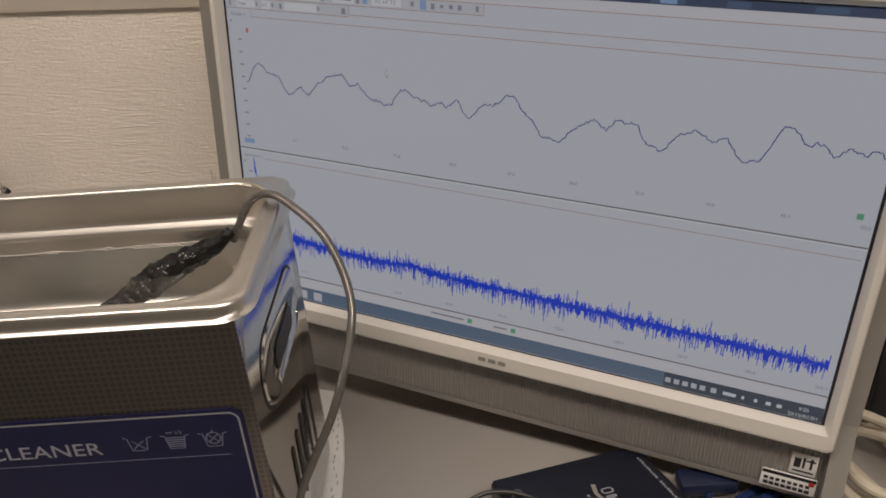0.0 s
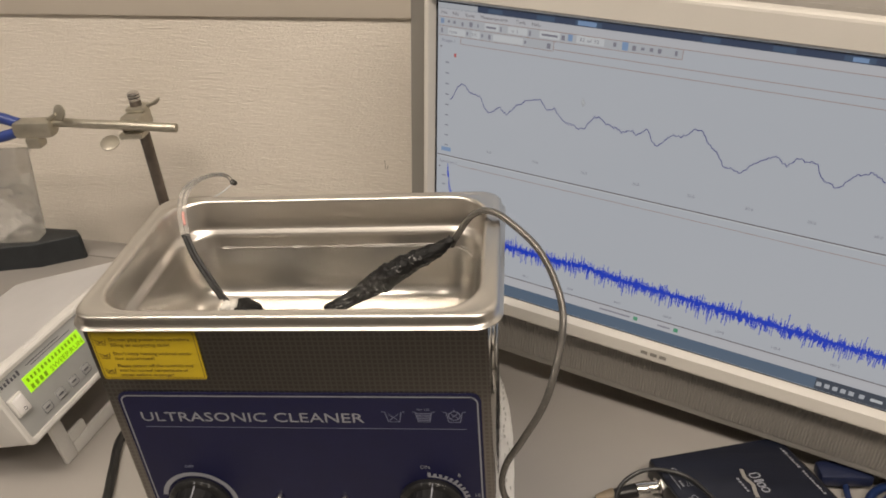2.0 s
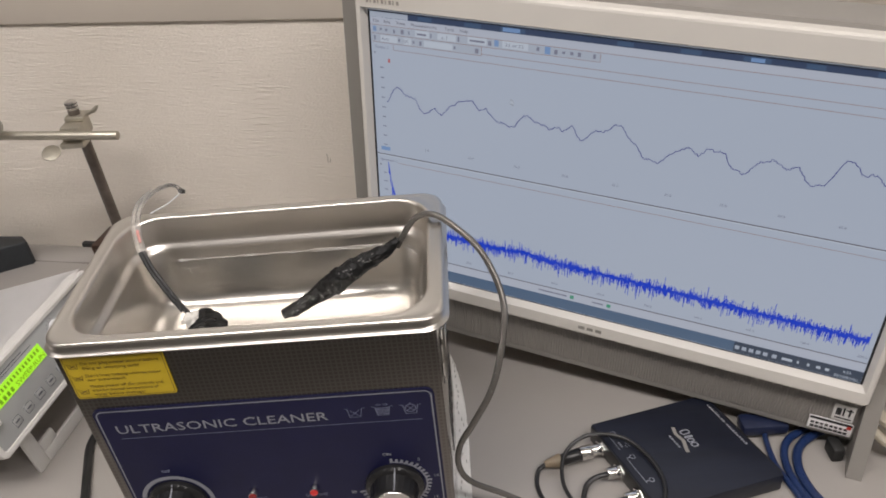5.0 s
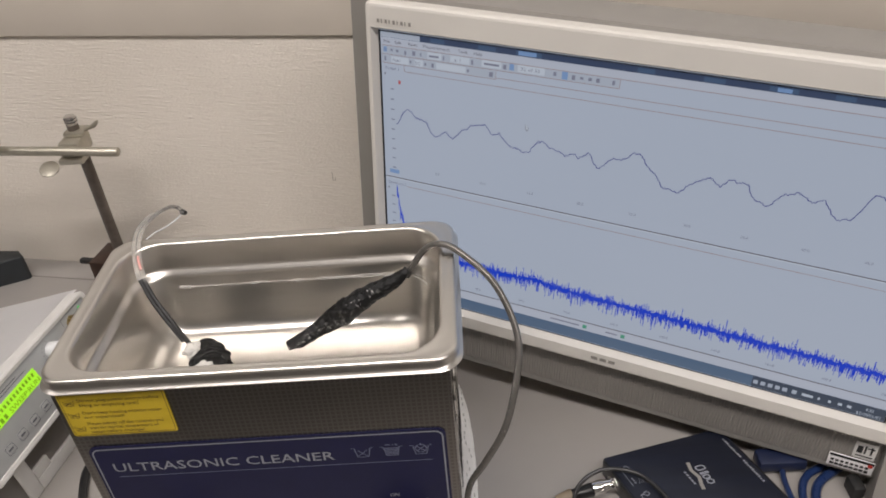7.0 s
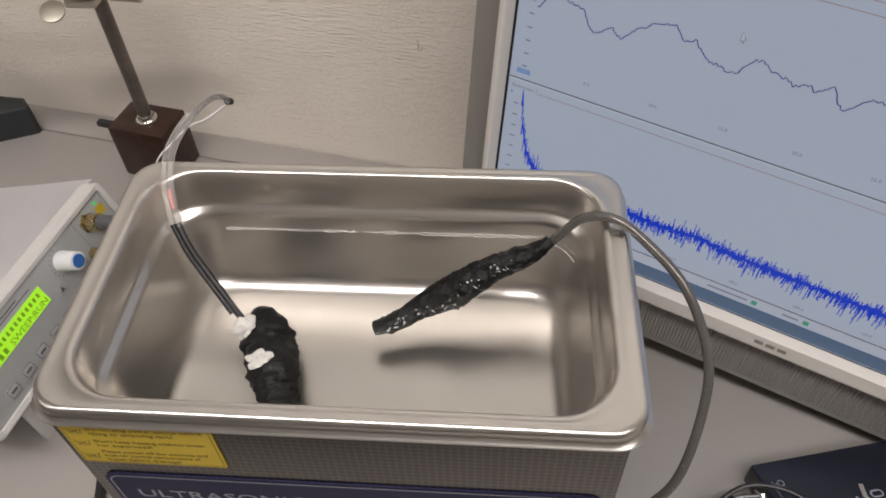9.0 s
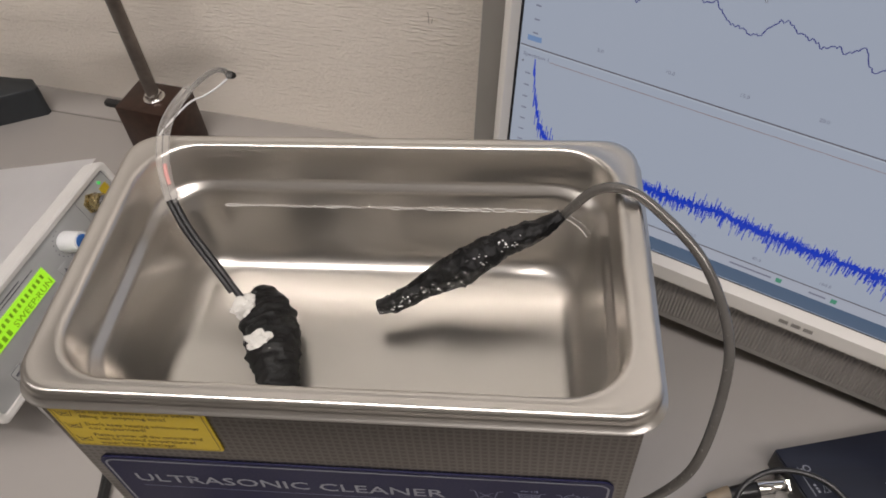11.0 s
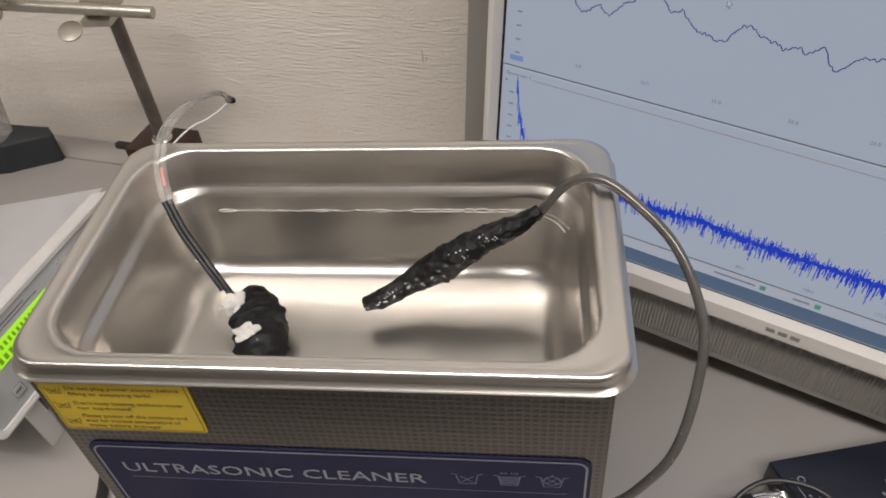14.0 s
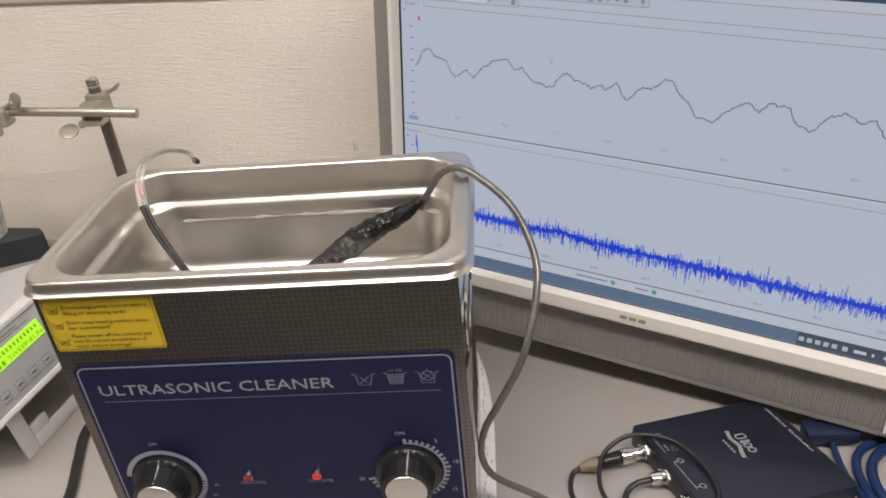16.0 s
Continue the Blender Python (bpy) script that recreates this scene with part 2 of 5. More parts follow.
def tube(pts, r, n=10, k=12, bm=None, radii=None, rough=0.0, cap=True):
    """A round cord along a smooth line; radii: one radius at each given point; rough: lumps."""
    line = smooth_path(pts, n)
    if radii:
        rr = [v.x for v in smooth_path([(q, 0, 0) for q in radii], n)]
    else:
        rr = [r] * len(line)
    rings = []
    up = Vector((0, 0, 1))
    for i, p in enumerate(line):
        t = (line[min(i + 1, len(line) - 1)] - line[max(i - 1, 0)]).normalized()
        side = t.cross(up)
        if side.length < 1e-3:
            side = t.cross(Vector((0, 1, 0)))
        side.normalize()
        nrm = side.cross(t).normalized()
        up = nrm
        ring = []
        for j in range(k):
            a = 2 * math.pi * j / k
            d = side * math.cos(a) + nrm * math.sin(a)
            q = rr[i]
            if rough:
                q *= 1 + rough * noise.noise((p + d * rr[i]) * 130) + rough * 0.5 * noise.noise((p + d * rr[i]) * 330)
            ring.append(p + d * q)
        rings.append(ring)
    return loft(rings, bm, cap, cap)


def plate(outline, z0, z1, bm=None):
    """A flat slab with the outline given in x, y."""
    lo = [Vector((p[0], p[1], z0)) for p in outline]
    hi = [Vector((p[0], p[1], z1)) for p in outline]
    return loft([lo, hi], bm, True, True)


def strip(pts, width, z0, z1, bm=None, closed=False):
    """A thin line drawn in x, y with a width, from z0 to z1."""
    P = [Vector((p[0], p[1])) for p in pts]
    L, R = [], []
    m = len(P)
    for i, p in enumerate(P):
        a = P[(i - 1) % m] if closed or i else p
        c = P[(i + 1) % m] if closed or i < m - 1 else p
        t = (c - a).normalized()
        s = Vector((-t.y, t.x)) * width / 2
        L.append(p + s)
        R.append(p - s)
    b = bmesh.new()
    lo = [b.verts.new((q.x, q.y, z1)) for q in L]
    ro = [b.verts.new((q.x, q.y, z1)) for q in R]
    for i in range(m if closed else m - 1):
        j = (i + 1) % m
        b.faces.new((lo[i], ro[i], ro[j], lo[j]))
    return merge(bm, b)


def quad(x0, x1, y0, y1, z, bm=None):
    b = bmesh.new()
    b.faces.new([b.verts.new(p) for p in ((x0, y0, z), (x1, y0, z), (x1, y1, z), (x0, y1, z))])
    return merge(bm, b)


def words(text, size, x, y, z, align="LEFT", width=None, bm=None, thick=0.00005):
    """Flat lettering lying in x, y, as a bmesh."""
    cu = bpy.data.curves.new("words", "FONT")
    cu.body, cu.size, cu.align_x, cu.resolution_u, cu.extrude = text, size, "LEFT", 2, thick
    ob = bpy.data.objects.new("words", cu)
    scene.collection.objects.link(ob)
    bpy.context.view_layer.update()
    me = bpy.data.meshes.new_from_object(ob.evaluated_get(bpy.context.evaluated_depsgraph_get()))
    b = bmesh.new()
    b.from_mesh(me)
    bpy.data.objects.remove(ob)
    bpy.data.curves.remove(cu)
    bpy.data.meshes.remove(me)
    xs = [v.co.x for v in b.verts]
    lo, hi = min(xs), max(xs)
    k = width / (hi - lo) if width else 1
    shift = {"LEFT": 0, "CENTER": -(hi - lo) * k / 2, "RIGHT": -(hi - lo) * k}[align]
    for v in b.verts:
        v.co = Vector((x + shift + (v.co.x - lo) * k, y + v.co.y, z + v.co.z))
    return merge(bm, b)


# ---- the room ----
def room():
    w = WALL
    wall = solo("wall_north", box(-2.2, 2.6, 0, 0.1, FLOOR_Z, CEIL_Z), "wallpaper", "cream textured wallpaper wall behind the desk", "wall", kind="structure", space=w)
    solo("wall_south", box(-2.2, 2.6, -3.1, -3.0, FLOOR_Z, CEIL_Z), "paint", "plain painted wall across the room", "wall", kind="structure", space=w)
    solo("wall_west", box(-2.3, -2.2, -3.1, 0.1, FLOOR_Z, CEIL_Z), "paint", "plain painted side wall", "wall", kind="structure", space=w)
    solo("wall_east", box(2.6, 2.7, -3.1, 0.1, FLOOR_Z, CEIL_Z), "paint", "plain painted side wall", "wall", kind="structure", space=w)
    solo("floor", box(-2.3, 2.7, -3.1, 0.1, FLOOR_Z - 0.1, FLOOR_Z), "carpet", "grey floor under the desk", "floor", kind="structure", space=w)
    solo("ceiling", box(-2.3, 2.7, -3.1, 0.1, CEIL_Z, CEIL_Z + 0.1), "ceiling", "plain pale ceiling", "ceiling", kind="structure", space=w)
    desk = thing("desk", (0.1, 0.0, FLOOR_Z), "pale grey laminate desk against the wall", "desk")
    part("desktop", box(-1.2, 1.3, -0.62, -0.0365, -0.028, 0.0, 0.0015), "desk", desk, space=w)
    part("back_strip", box(-1.2, 1.3, -0.0345, -0.0008, -0.028, 0.0, 0.0015), "desk", desk, space=w)
    part("seam", box(-1.2, 1.3, -0.0364, -0.0346, -0.02, -0.0006), "seam", desk, "dark joint in the desktop", space=w)
    for x in (-1.15, 1.2):
        for y in (-0.58, -0.06):
            part("leg", box(x, x + 0.04, y, y + 0.04, FLOOR_Z, -0.0285, 0.002), "silver", desk, space=w)
    solo("wall_band", box(-2.19, 2.59, -0.004, -0.0005, 0.2990, 0.3800, 0.0012), "band", "smooth taupe band above the wallpaper", "trim", kind="structure", space=w)
    # Out of view: white panel added to reflect light onto the tank floor.
    solo("wall_bounce", box(-2.19, 2.59, -0.0035, -0.0005, 0.3802, CEIL_Z - 0.002, 0.0012), "upper", "smooth white upper wall panel, unseen, added to bounce light into the tank", "wall", kind="structure", space=w)
    scuff = bmesh.new()
    strip([(0.3060, 0.1450), (0.3066, 0.1400), (0.3060, 0.1365), (0.3068, 0.1340)], 0.0011, 0, 0, scuff)
    strip([(0.3085, 0.1345), (0.3096, 0.1395)], 0.0008, 0, 0.0001, scuff)
    part("scuff", scuff, "scuff", wall, "small grey scuff on the wallpaper", space=w @ Matrix.Translation((0.008, -0.0006, 0)) @ Matrix.Rotation(radians(90), 4, "X"), smooth=0)



def lamps():
    for x, y, power in ((0.22, -0.92, 21), (1.45, -1.15, 19), (-1.45, -1.25, 5)):
        m = WALL @ Matrix.Translation((x, y, CEIL_Z - 0.05))
        fix = thing("ceiling_light", m.translation, "long fluorescent ceiling light with white housing", "ceiling light", "ceiling lights")
        part("housing", box(-0.66, 0.66, -0.09, 0.09, 0.012, 0.05, 0.004), "housing", fix, space=m)
        for ex in (-0.66, 0.645):
            part("end_cap", box(ex, ex + 0.015, -0.08, 0.08, -0.02, 0.012, 0.002), "housing", fix, space=m)
        for dy in (-0.05, 0.05):
            part("tube_lamp", cyl((-0.64, dy, -0.005), (0.64, dy, -0.005), 0.013, n=12), MAT["tube_glow"], fix, "glowing fluorescent tube", space=m)
        la = bpy.data.lights.new("tube_light", "AREA")
        la.shape, la.size, la.size_y, la.energy, la.color = "RECTANGLE", 1.25, 0.16, power, (1.0, 0.93, 0.84)
        lo = new("tube_light", la)
        lo.matrix_world = m @ Matrix.Translation((0, 0, -0.024))


MAT["tube_glow"] = glow("tube_glow", (1.0, 0.93, 0.84), 6.0)
room()
lamps()


# ---- the ultrasonic cleaner ----
CX, CY = 0.0148, 0.0735           # middle of the tank
RIM_Z = 0.2385


def steel_body():
    cl = thing("ultrasonic_cleaner", (CX, CY, 0), "stainless steel ultrasonic cleaner with navy control panel, tank filled with water", "ultrasonic cleaner")
    x0, x1, y1 = -0.1075, 0.1365, 0.1465
    # four sheets with folded corners
    part("front_sheet", box(x0, x1, 0.0, 0.0016, 0.014, 0.2300, 0.0006), "dots", cl, "embossed stainless front sheet")
    part("back_sheet", box(x0, x1, y1 - 0.0016, y1, 0.014, 0.2300, 0.0006), "side_steel", cl)
    part("side_sheet", box(x0, x0 + 0.0016, 0.0018, y1 - 0.0018, 0.014, 0.2300, 0.0004), "side_steel", cl)
    part("side_sheet", box(x1 - 0.0016, x1, 0.0018, y1 - 0.0018, 0.014, 0.2300, 0.0004), "side_steel", cl)
    part("base_pan", box(x0 + 0.004, x1 - 0.004, 0.004, y1 - 0.004, 0.010, 0.0138, 0.001), "black_plastic", cl)
    for fx in (x0 + 0.025, x1 - 0.025):
        for fy in (0.025, y1 - 0.025):
            part("foot", cyl((fx, fy, 0.0042), (fx, fy, 0.0098), 0.011, 0.013, bevel=0.001), "black_matt", cl, "black rubber foot")
    # pressed rim and tank in one sheet
    ox, oy = 0.1305, 0.0785
    px, py = 0.1165, 0.0675
    rings = [rrect(CX, CY, ox - 0.0040, oy - 0.0040, 0.014, 0.2296),
             rrect(CX, CY, ox - 0.0006, oy - 0.0006, 0.017, 0.2294),
             rrect(CX, CY, ox, oy, 0.017, 0.2300),
             rrect(CX, CY, ox - 0.0006, oy - 0.0006, 0.017, 0.2307),
             rrect(CX, CY, ox - 0.0020, oy - 0.0020, 0.016, 0.2313),
             rrect(CX, CY, ox - 0.0026, oy - 0.0026, 0.016, 0.2330),
             rrect(CX, CY, ox - 0.0024, oy - 0.0024, 0.016, 0.2358),
             rrect(CX, CY, ox - 0.0028, oy - 0.0028, 0.016, 0.2372),
             rrect(CX, CY, ox - 0.0038, oy - 0.0038, 0.016, 0.2381),
             rrect(CX, CY, ox - 0.0052, oy - 0.0052, 0.016, 0.2383),
             rrect(CX, CY, ox - 0.0066, oy - 0.0066, 0.017, 0.2378),
             rrect(CX, CY, px + 0.0036, py + 0.0030, 0.029, RIM_Z - 0.0006),
             rrect(CX, CY, px + 0.0018, py + 0.0016, 0.028, RIM_Z - 0.0001),
             rrect(CX, CY, px + 0.0004, py + 0.0004, 0.027, RIM_Z - 0.0010),
             rrect(CX, CY, px - 0.0006, py - 0.0006, 0.026, RIM_Z - 0.0030),
             rrect(CX, CY, px - 0.0012, py - 0.0012, 0.026, 0.2175),
             rrect(CX, CY, px - 0.0015, py - 0.0015, 0.026, 0.2160),
             rrect(CX, CY, px - 0.0024, py - 0.0024, 0.026, 0.2149),
             rrect(CX, CY, px - 0.0044, py - 0.0044, 0.025, 0.2126),
             rrect(CX, CY, px - 0.0053, py - 0.0053, 0.025, 0.2112),
             rrect(CX, CY, px - 0.0056, py - 0.0056, 0.025, 0.2095),
             rrect(CX, CY, px - 0.0104, py - 0.0104, 0.021, TANK_Z + 0.016),
             rrect(CX, CY, px - 0.0120, py - 0.0120, 0.020, TANK_Z + 0.008),
             rrect(CX, CY, px - 0.0160, py - 0.0160, 0.018, TANK_Z + 0.002),
             rrect(CX, CY, px - 0.0220, py - 0.0220, 0.016, TANK_Z),
             rrect(CX, CY, px - 0.0600, py - 0.0400, 0.006, TANK_Z - 0.0002)]
    part("tank", loft(rings, None, False, True), "tank", cl, "pressed stainless tank with rolled rim", smooth=1.2)
    return cl, x1


TANK_Z = 0.163
FRONT = Matrix(((1, 0, 0, 0), (0, 0, -1, 0), (0, 1, 0, 0), (0, 0, 0, 1)))   # x, y on the front sheet; z out of it


def arc(cx, cy, r, a0, a1, n=24):
    return [(cx + r * math.sin(radians(a0 + (a1 - a0) * i / n)), cy + r * math.cos(radians(a0 + (a1 - a0) * i / n))) for i in range(n + 1)]


def panel(cl):
    x0, x1, z0, z1 = -0.1005, 0.1305, 0.030, 0.1785
    face = part("control_panel", plate([(p.x, p.y) for p in rrect((x0 + x1) / 2, (z0 + z1) / 2, (x1 - x0) / 2, (z1 - z0) / 2, 0.006, 0)], 0.0003, 0.0010), "navy", cl, "navy printed control panel", space=FRONT)
    ring = [(p.x, p.y) for p in rrect((x0 + x1) / 2, (z0 + z1) / 2, (x1 - x0) / 2 - 0.0022, (z1 - z0) / 2 - 0.0024, 0.005, 0)]
    part("border_line", strip(ring, 0.0010, 0, 0.0013, closed=True), "white_ink", face, space=FRONT)
    part("title", words("ULTRASONIC CLEANER", 0.0112, -0.0888, 0.1545, 0.0013, width=0.1455), "white_ink", face, space=FRONT)
    part("rule", strip([(-0.088, 0.1495), (0.1205, 0.1495)], 0.0005, 0, 0.0013), "grey_ink", face, space=FRONT)
    # three basin signs
    for k, cx in enumerate((0.0755, 0.0945, 0.1135)):
        b = strip([(cx - 0.0072, 0.1640), (cx - 0.0050, 0.1635), (cx - 0.0036, 0.1555), (cx + 0.0036, 0.1555), (cx + 0.0050, 0.1635), (cx + 0.0072, 0.1640)], 0.0006, 0, 0.0013)
        if k == 0:
            strip([(cx - 0.003, 0.1565), (cx + 0.003, 0.162)], 0.0005, 0, 0.0013, b)
            strip([(cx - 0.003, 0.162), (cx + 0.003, 0.1565)], 0.0005, 0, 0.0014, b)
        elif k == 1:
            for i in range(5):
                strip([(cx - 0.0046 + i * 0.0001, 0.1625 - i * 0.0014), (cx + 0.0046 - i * 0.0001, 0.1625 - i * 0.0014)], 0.0007, 0, 0.0013, b)
            words("<= 1/2", 0.0028, cx - 0.004, 0.1648, 0.0013, width=0.008, bm=b)
        else:
            strip(arc(cx, 0.1608, 0.0036, 0, 345, 20), 0.0006, 0, 0.0013, b, closed=True)
            strip([(cx - 0.0026, 0.1584), (cx + 0.0026, 0.1632)], 0.0005, 0, 0.0014, b)
            strip([(cx - 0.0026, 0.1632), (cx + 0.0026, 0.1584)], 0.0005, 0, 0.00145, b)
            strip([(cx, 0.1640), (cx, 0.1660)], 0.0006, 0, 0.0013, b)
        part("basin_sign", b, "grey_ink", face, "pale line sign of a basin", space=FRONT)
    # lamps and their words
    for cx, txt, lit in ((-0.0100, "HEATING", False), (0.0352, "UL.TIME", True)):
        led = part("indicator", cyl((cx, 0.0855, 0.001), (cx, 0.0855, 0.0066), 0.0033, 0.0031, 20, bevel=0.0003), "chrome", face, "chrome indicator socket", space=FRONT)
        part("lens", cyl((cx, 0.0855, 0.0067), (cx, 0.0855, 0.0079), 0.0030, 0.0025, 20, bevel=0.0004), MAT["red_lit"] if lit else MAT["red_off"], led, "lit red indicator lens" if lit else "unlit red indicator lens", space=FRONT)
        part("caption", words(txt, 0.0042, cx, 0.0745, 0.0013, "CENTER", 0.0165), "grey_ink", face, space=FRONT)
    # dials
    for kx, kz, a0, a1, marks in ((0.0940, 0.0830, 0, 255, 30), (-0.0670, 0.0805, -80, 90, 0)):
        b = bmesh.new()
        if marks:
            strip(arc(kx, kz, 0.0236, a0, a1, 40), 0.0012, 0, 0.0013, b)
            for i in range(marks + 1):
                a = a0 + (a1 - a0) * i / marks
                strip([arc(kx, kz, 0.0232, a, a, 1)[0], arc(kx, kz, 0.0268 if i % 5 else 0.0276, a, a, 1)[0]], 0.0021, 0, 0.0014, b)
        else:
            strip(arc(kx, kz, 0.0250, a0, a1, 40), 0.0034, 0, 0.0013, b)
            for i in range(12):
                a = 92 + i * 6
                strip([arc(kx, kz, 0.0235, a, a, 1)[0], arc(kx, kz, 0.0268, a, a, 1)[0]], 0.0018, 0, 0.0014, b)
        part("scale", b, "white_ink", face, space=FRONT)
        if marks:
            for t, a, r in (("ON", -4, 0.0325), ("5", 38, 0.032), ("10", 78, 0.032), ("15", 122, 0.034), ("30", 258, 0.032)):
                q = arc(kx, kz, r, a, a, 1)[0]
                part("figure", words(t, 0.0042, q[0], q[1] - 0.0015, 0.0013, "CENTER"), "white_ink", face, space=FRONT)
        else:
            for t, a in (("OFF", -2), ("40", 100), ("60", 118)):
                q = arc(kx, kz, 0.0325, a, a, 1)[0]
                part("figure", words(t, 0.0036, q[0], q[1] - 0.0015, 0.0013, "CENTER"), "grey_ink", face, space=FRONT)
        # fluted knob: skirt, grip, spun cap, pointer
        m = FRONT @ Matrix.Translation((kx, kz, 0))
        prof = [(0.0215, 0.0012), (0.0215, 0.0045), (0.0202, 0.0062), (0.0178, 0.0070), (0.0162, 0.0180), (0.0150, 0.0192)]
        rings = []
        for r, z in prof:
            rings.append([Vector(((r + (0.0002 * math.cos(24 * a) if 0.006 < z < 0.0185 else 0)) * math.cos(a), (r + (0.0002 * math.cos(24 * a) if 0.006 < z < 0.0185 else 0)) * math.sin(a), z)) for a in [2 * math.pi * i / 96 for i in range(96)]])
        knob = part("dial_knob", loft(rings, None, True, True), "black_plastic", cl, "black knob with spun aluminium cap", space=m)
        part("cap", cyl((0, 0, 0.0185), (0, 0, 0.0199), 0.0136, 0.0132, 40, bevel=0.0003), "aluminium", knob, "spun aluminium cap", space=m)
        tilt = 6 if marks else 3
        q = [(0.0212 * math.sin(radians(tilt)), 0.0212 * math.cos(radians(tilt))), (0.0150 * math.sin(radians(tilt)), 0.0150 * math.cos(radians(tilt)))]
        b = tube([(q[0][0], q[0][1], 0.0048), ((q[0][0] + q[1][0]) / 2 * 1.02, (q[0][1] + q[1][1]) / 2 * 1.02, 0.0072), (q[1][0] * 1.10, q[1][1] * 1.10, 0.0140), (q[1][0] * 1.02, q[1][1] * 1.02, 0.0192)], 0.0006, 4, 6)
        part("pointer", b, "white_ink", knob, "white pointer line", space=m)


MAT["red_lit"] = glow("red_lit", (1.0, 0.02, 0.015), 0.42, 0.2, 0.02)
MAT["red_off"] = surface("red_lens", (0.22, 0.02, 0.02), 0.2, vary=0.1)


def yellow_label(cl):
    x0, x1, z0, z1 = -0.1040, -0.0375, 0.1895, 0.2270
    lab = part("warning_label", plate([(p.x, p.y) for p in rrect((x0 + x1) / 2, (z0 + z1) / 2, (x1 - x0) / 2, (z1 - z0) / 2, 0.002, 0)], 0.0002, 0.0008), "yellow", cl, "yellow printed warning sticker", space=FRONT)
    part("border_line", strip([(p.x, p.y) for p in rrect((x0 + x1) / 2, (z0 + z1) / 2, (x1 - x0) / 2 - 0.0012, (z1 - z0) / 2 - 0.0012, 0.0015, 0)], 0.0004, 0, 0.0010, closed=True), "brown_ink", lab, space=FRONT)
    rows = [("Do not plug power source before", 0.2196, 0.0505), ("filling or emptying tank!", 0.2155, 0.0370), ("Don't keep heating without water", 0.2089, 0.0495), ("nor supervised!", 0.2052, 0.0250),
            ("Please power off the controls and", 0.1994, 0.0480), ("wait for normal temperature of", 0.1957, 0.0440), ("water before drainage!", 0.1920, 0.0340)]
    for t, z, wd in rows:
        part("text_line", words(t, 0.0035, -0.0922, z, 0.0010, width=wd), "brown_ink", lab, space=FRONT)
    for z in (0.2186, 0.2082, 0.1962):
        b = strip([(-0.1012, z + 0.0024), (-0.1004, z - 0.0020), (-0.0954, z - 0.0020), (-0.0946, z + 0.0024)], 0.0005, 0, 0.0010)
        strip([(-0.0999, z + 0.0013), (-0.0959, z - 0.0011)], 0.0006, 0, 0.0011, b)
        strip([(-0.0999, z - 0.0011), (-0.0959, z + 0.0013)], 0.0006, 0, 0.00115, b)
        part("small_sign", b, "brown_ink", lab, space=FRONT)


def side_fittings(cl, x1):
    side = Matrix(((0, 0, 1, x1), (1, 0, 0, 0), (0, 1, 0, 0), (0, 0, 0, 1)))   # x along y, y up, z out
    # pressed grip with a rolled border; shade in its openings is drawn in black
    cy, cz = 0.073, 0.1715
    part("grip", loft([rrect(cy, cz, 0.0515, 0.0215, 0.019, 0.0002), rrect(cy, cz, 0.0510, 0.0210, 0.019, 0.0016), rrect(cy, cz, 0.0490, 0.0190, 0.018, 0.0020), rrect(cy + 0.008, cz - 0.005, 0.0395, 0.0130, 0.0125, 0.0017), rrect(cy + 0.008, cz - 0.005, 0.0375, 0.0110, 0.0108, 0.0005)], None, False, True), "side_steel", cl, "pressed steel grip", space=side)
    part("grip_gap_shade", strip([(p.x, p.y) for p in rrect(cy, cz, 0.0525, 0.0225, 0.020, 0)], 0.0022, 0, 0.0004, closed=True), "dark_gap", cl, "dark strip drawn for the shaded gap round the grip", space=side)
    part("grip_slot_shade", plate([(p.x, p.y) for p in rrect(cy + 0.004, cz - 0.005, 0.026, 0.0075, 0.007, 0)], 0.0006, 0.0010), "dark_gap", cl, "dark plate drawn for the shaded finger slot", space=side)
    # Vents are not cut: dark plates stand in for the shade inside them.
    for i in range(5):
        part("vent_shade", plate([(p.x, p.y) for p in rrect(0.050 + i * 0.015, 0.080, 0.0030, 0.025, 0.003, 0)], 0.0003, 0.0007), "dark_gap", cl, "dark plate drawn for a shaded ventilation slot", space=side)


cleaner, SIDE_X = steel_body()
panel(cleaner)
yellow_label(cleaner)
side_fittings(cleaner, SIDE_X)


# ---- in the tank ----
def water_surface():
    m, nt, gl = clear("water", 0.02, (0.97, 0.975, 0.97), 1.28)
    nz = noise_node(nt, 34, 3)
    b = nt.nodes.new("ShaderNodeBump")
    b.inputs["Strength"].default_value = 0.6
    b.inputs["Distance"].default_value = 0.003
    link(nt, nz, "Fac", b, "Height")
    link(nt, b, "Normal", gl, "Normal")
    rings = [rrect(CX, CY, 0.1101, 0.0611, 0.0242, WATER_Z + 0.0006, 10), rrect(CX, CY, 0.1090, 0.0600, 0.0235, WATER_Z, 10), rrect(CX, CY, 0.05, 0.012, 0.006, WATER_Z, 10)]
    ob = solo("water", loft(rings, None, False, True), m, "clear still water filling the steel tank", "water", kind="structure")
    ob.visible_shadow = False


WATER_Z = 0.2015
water_surface()


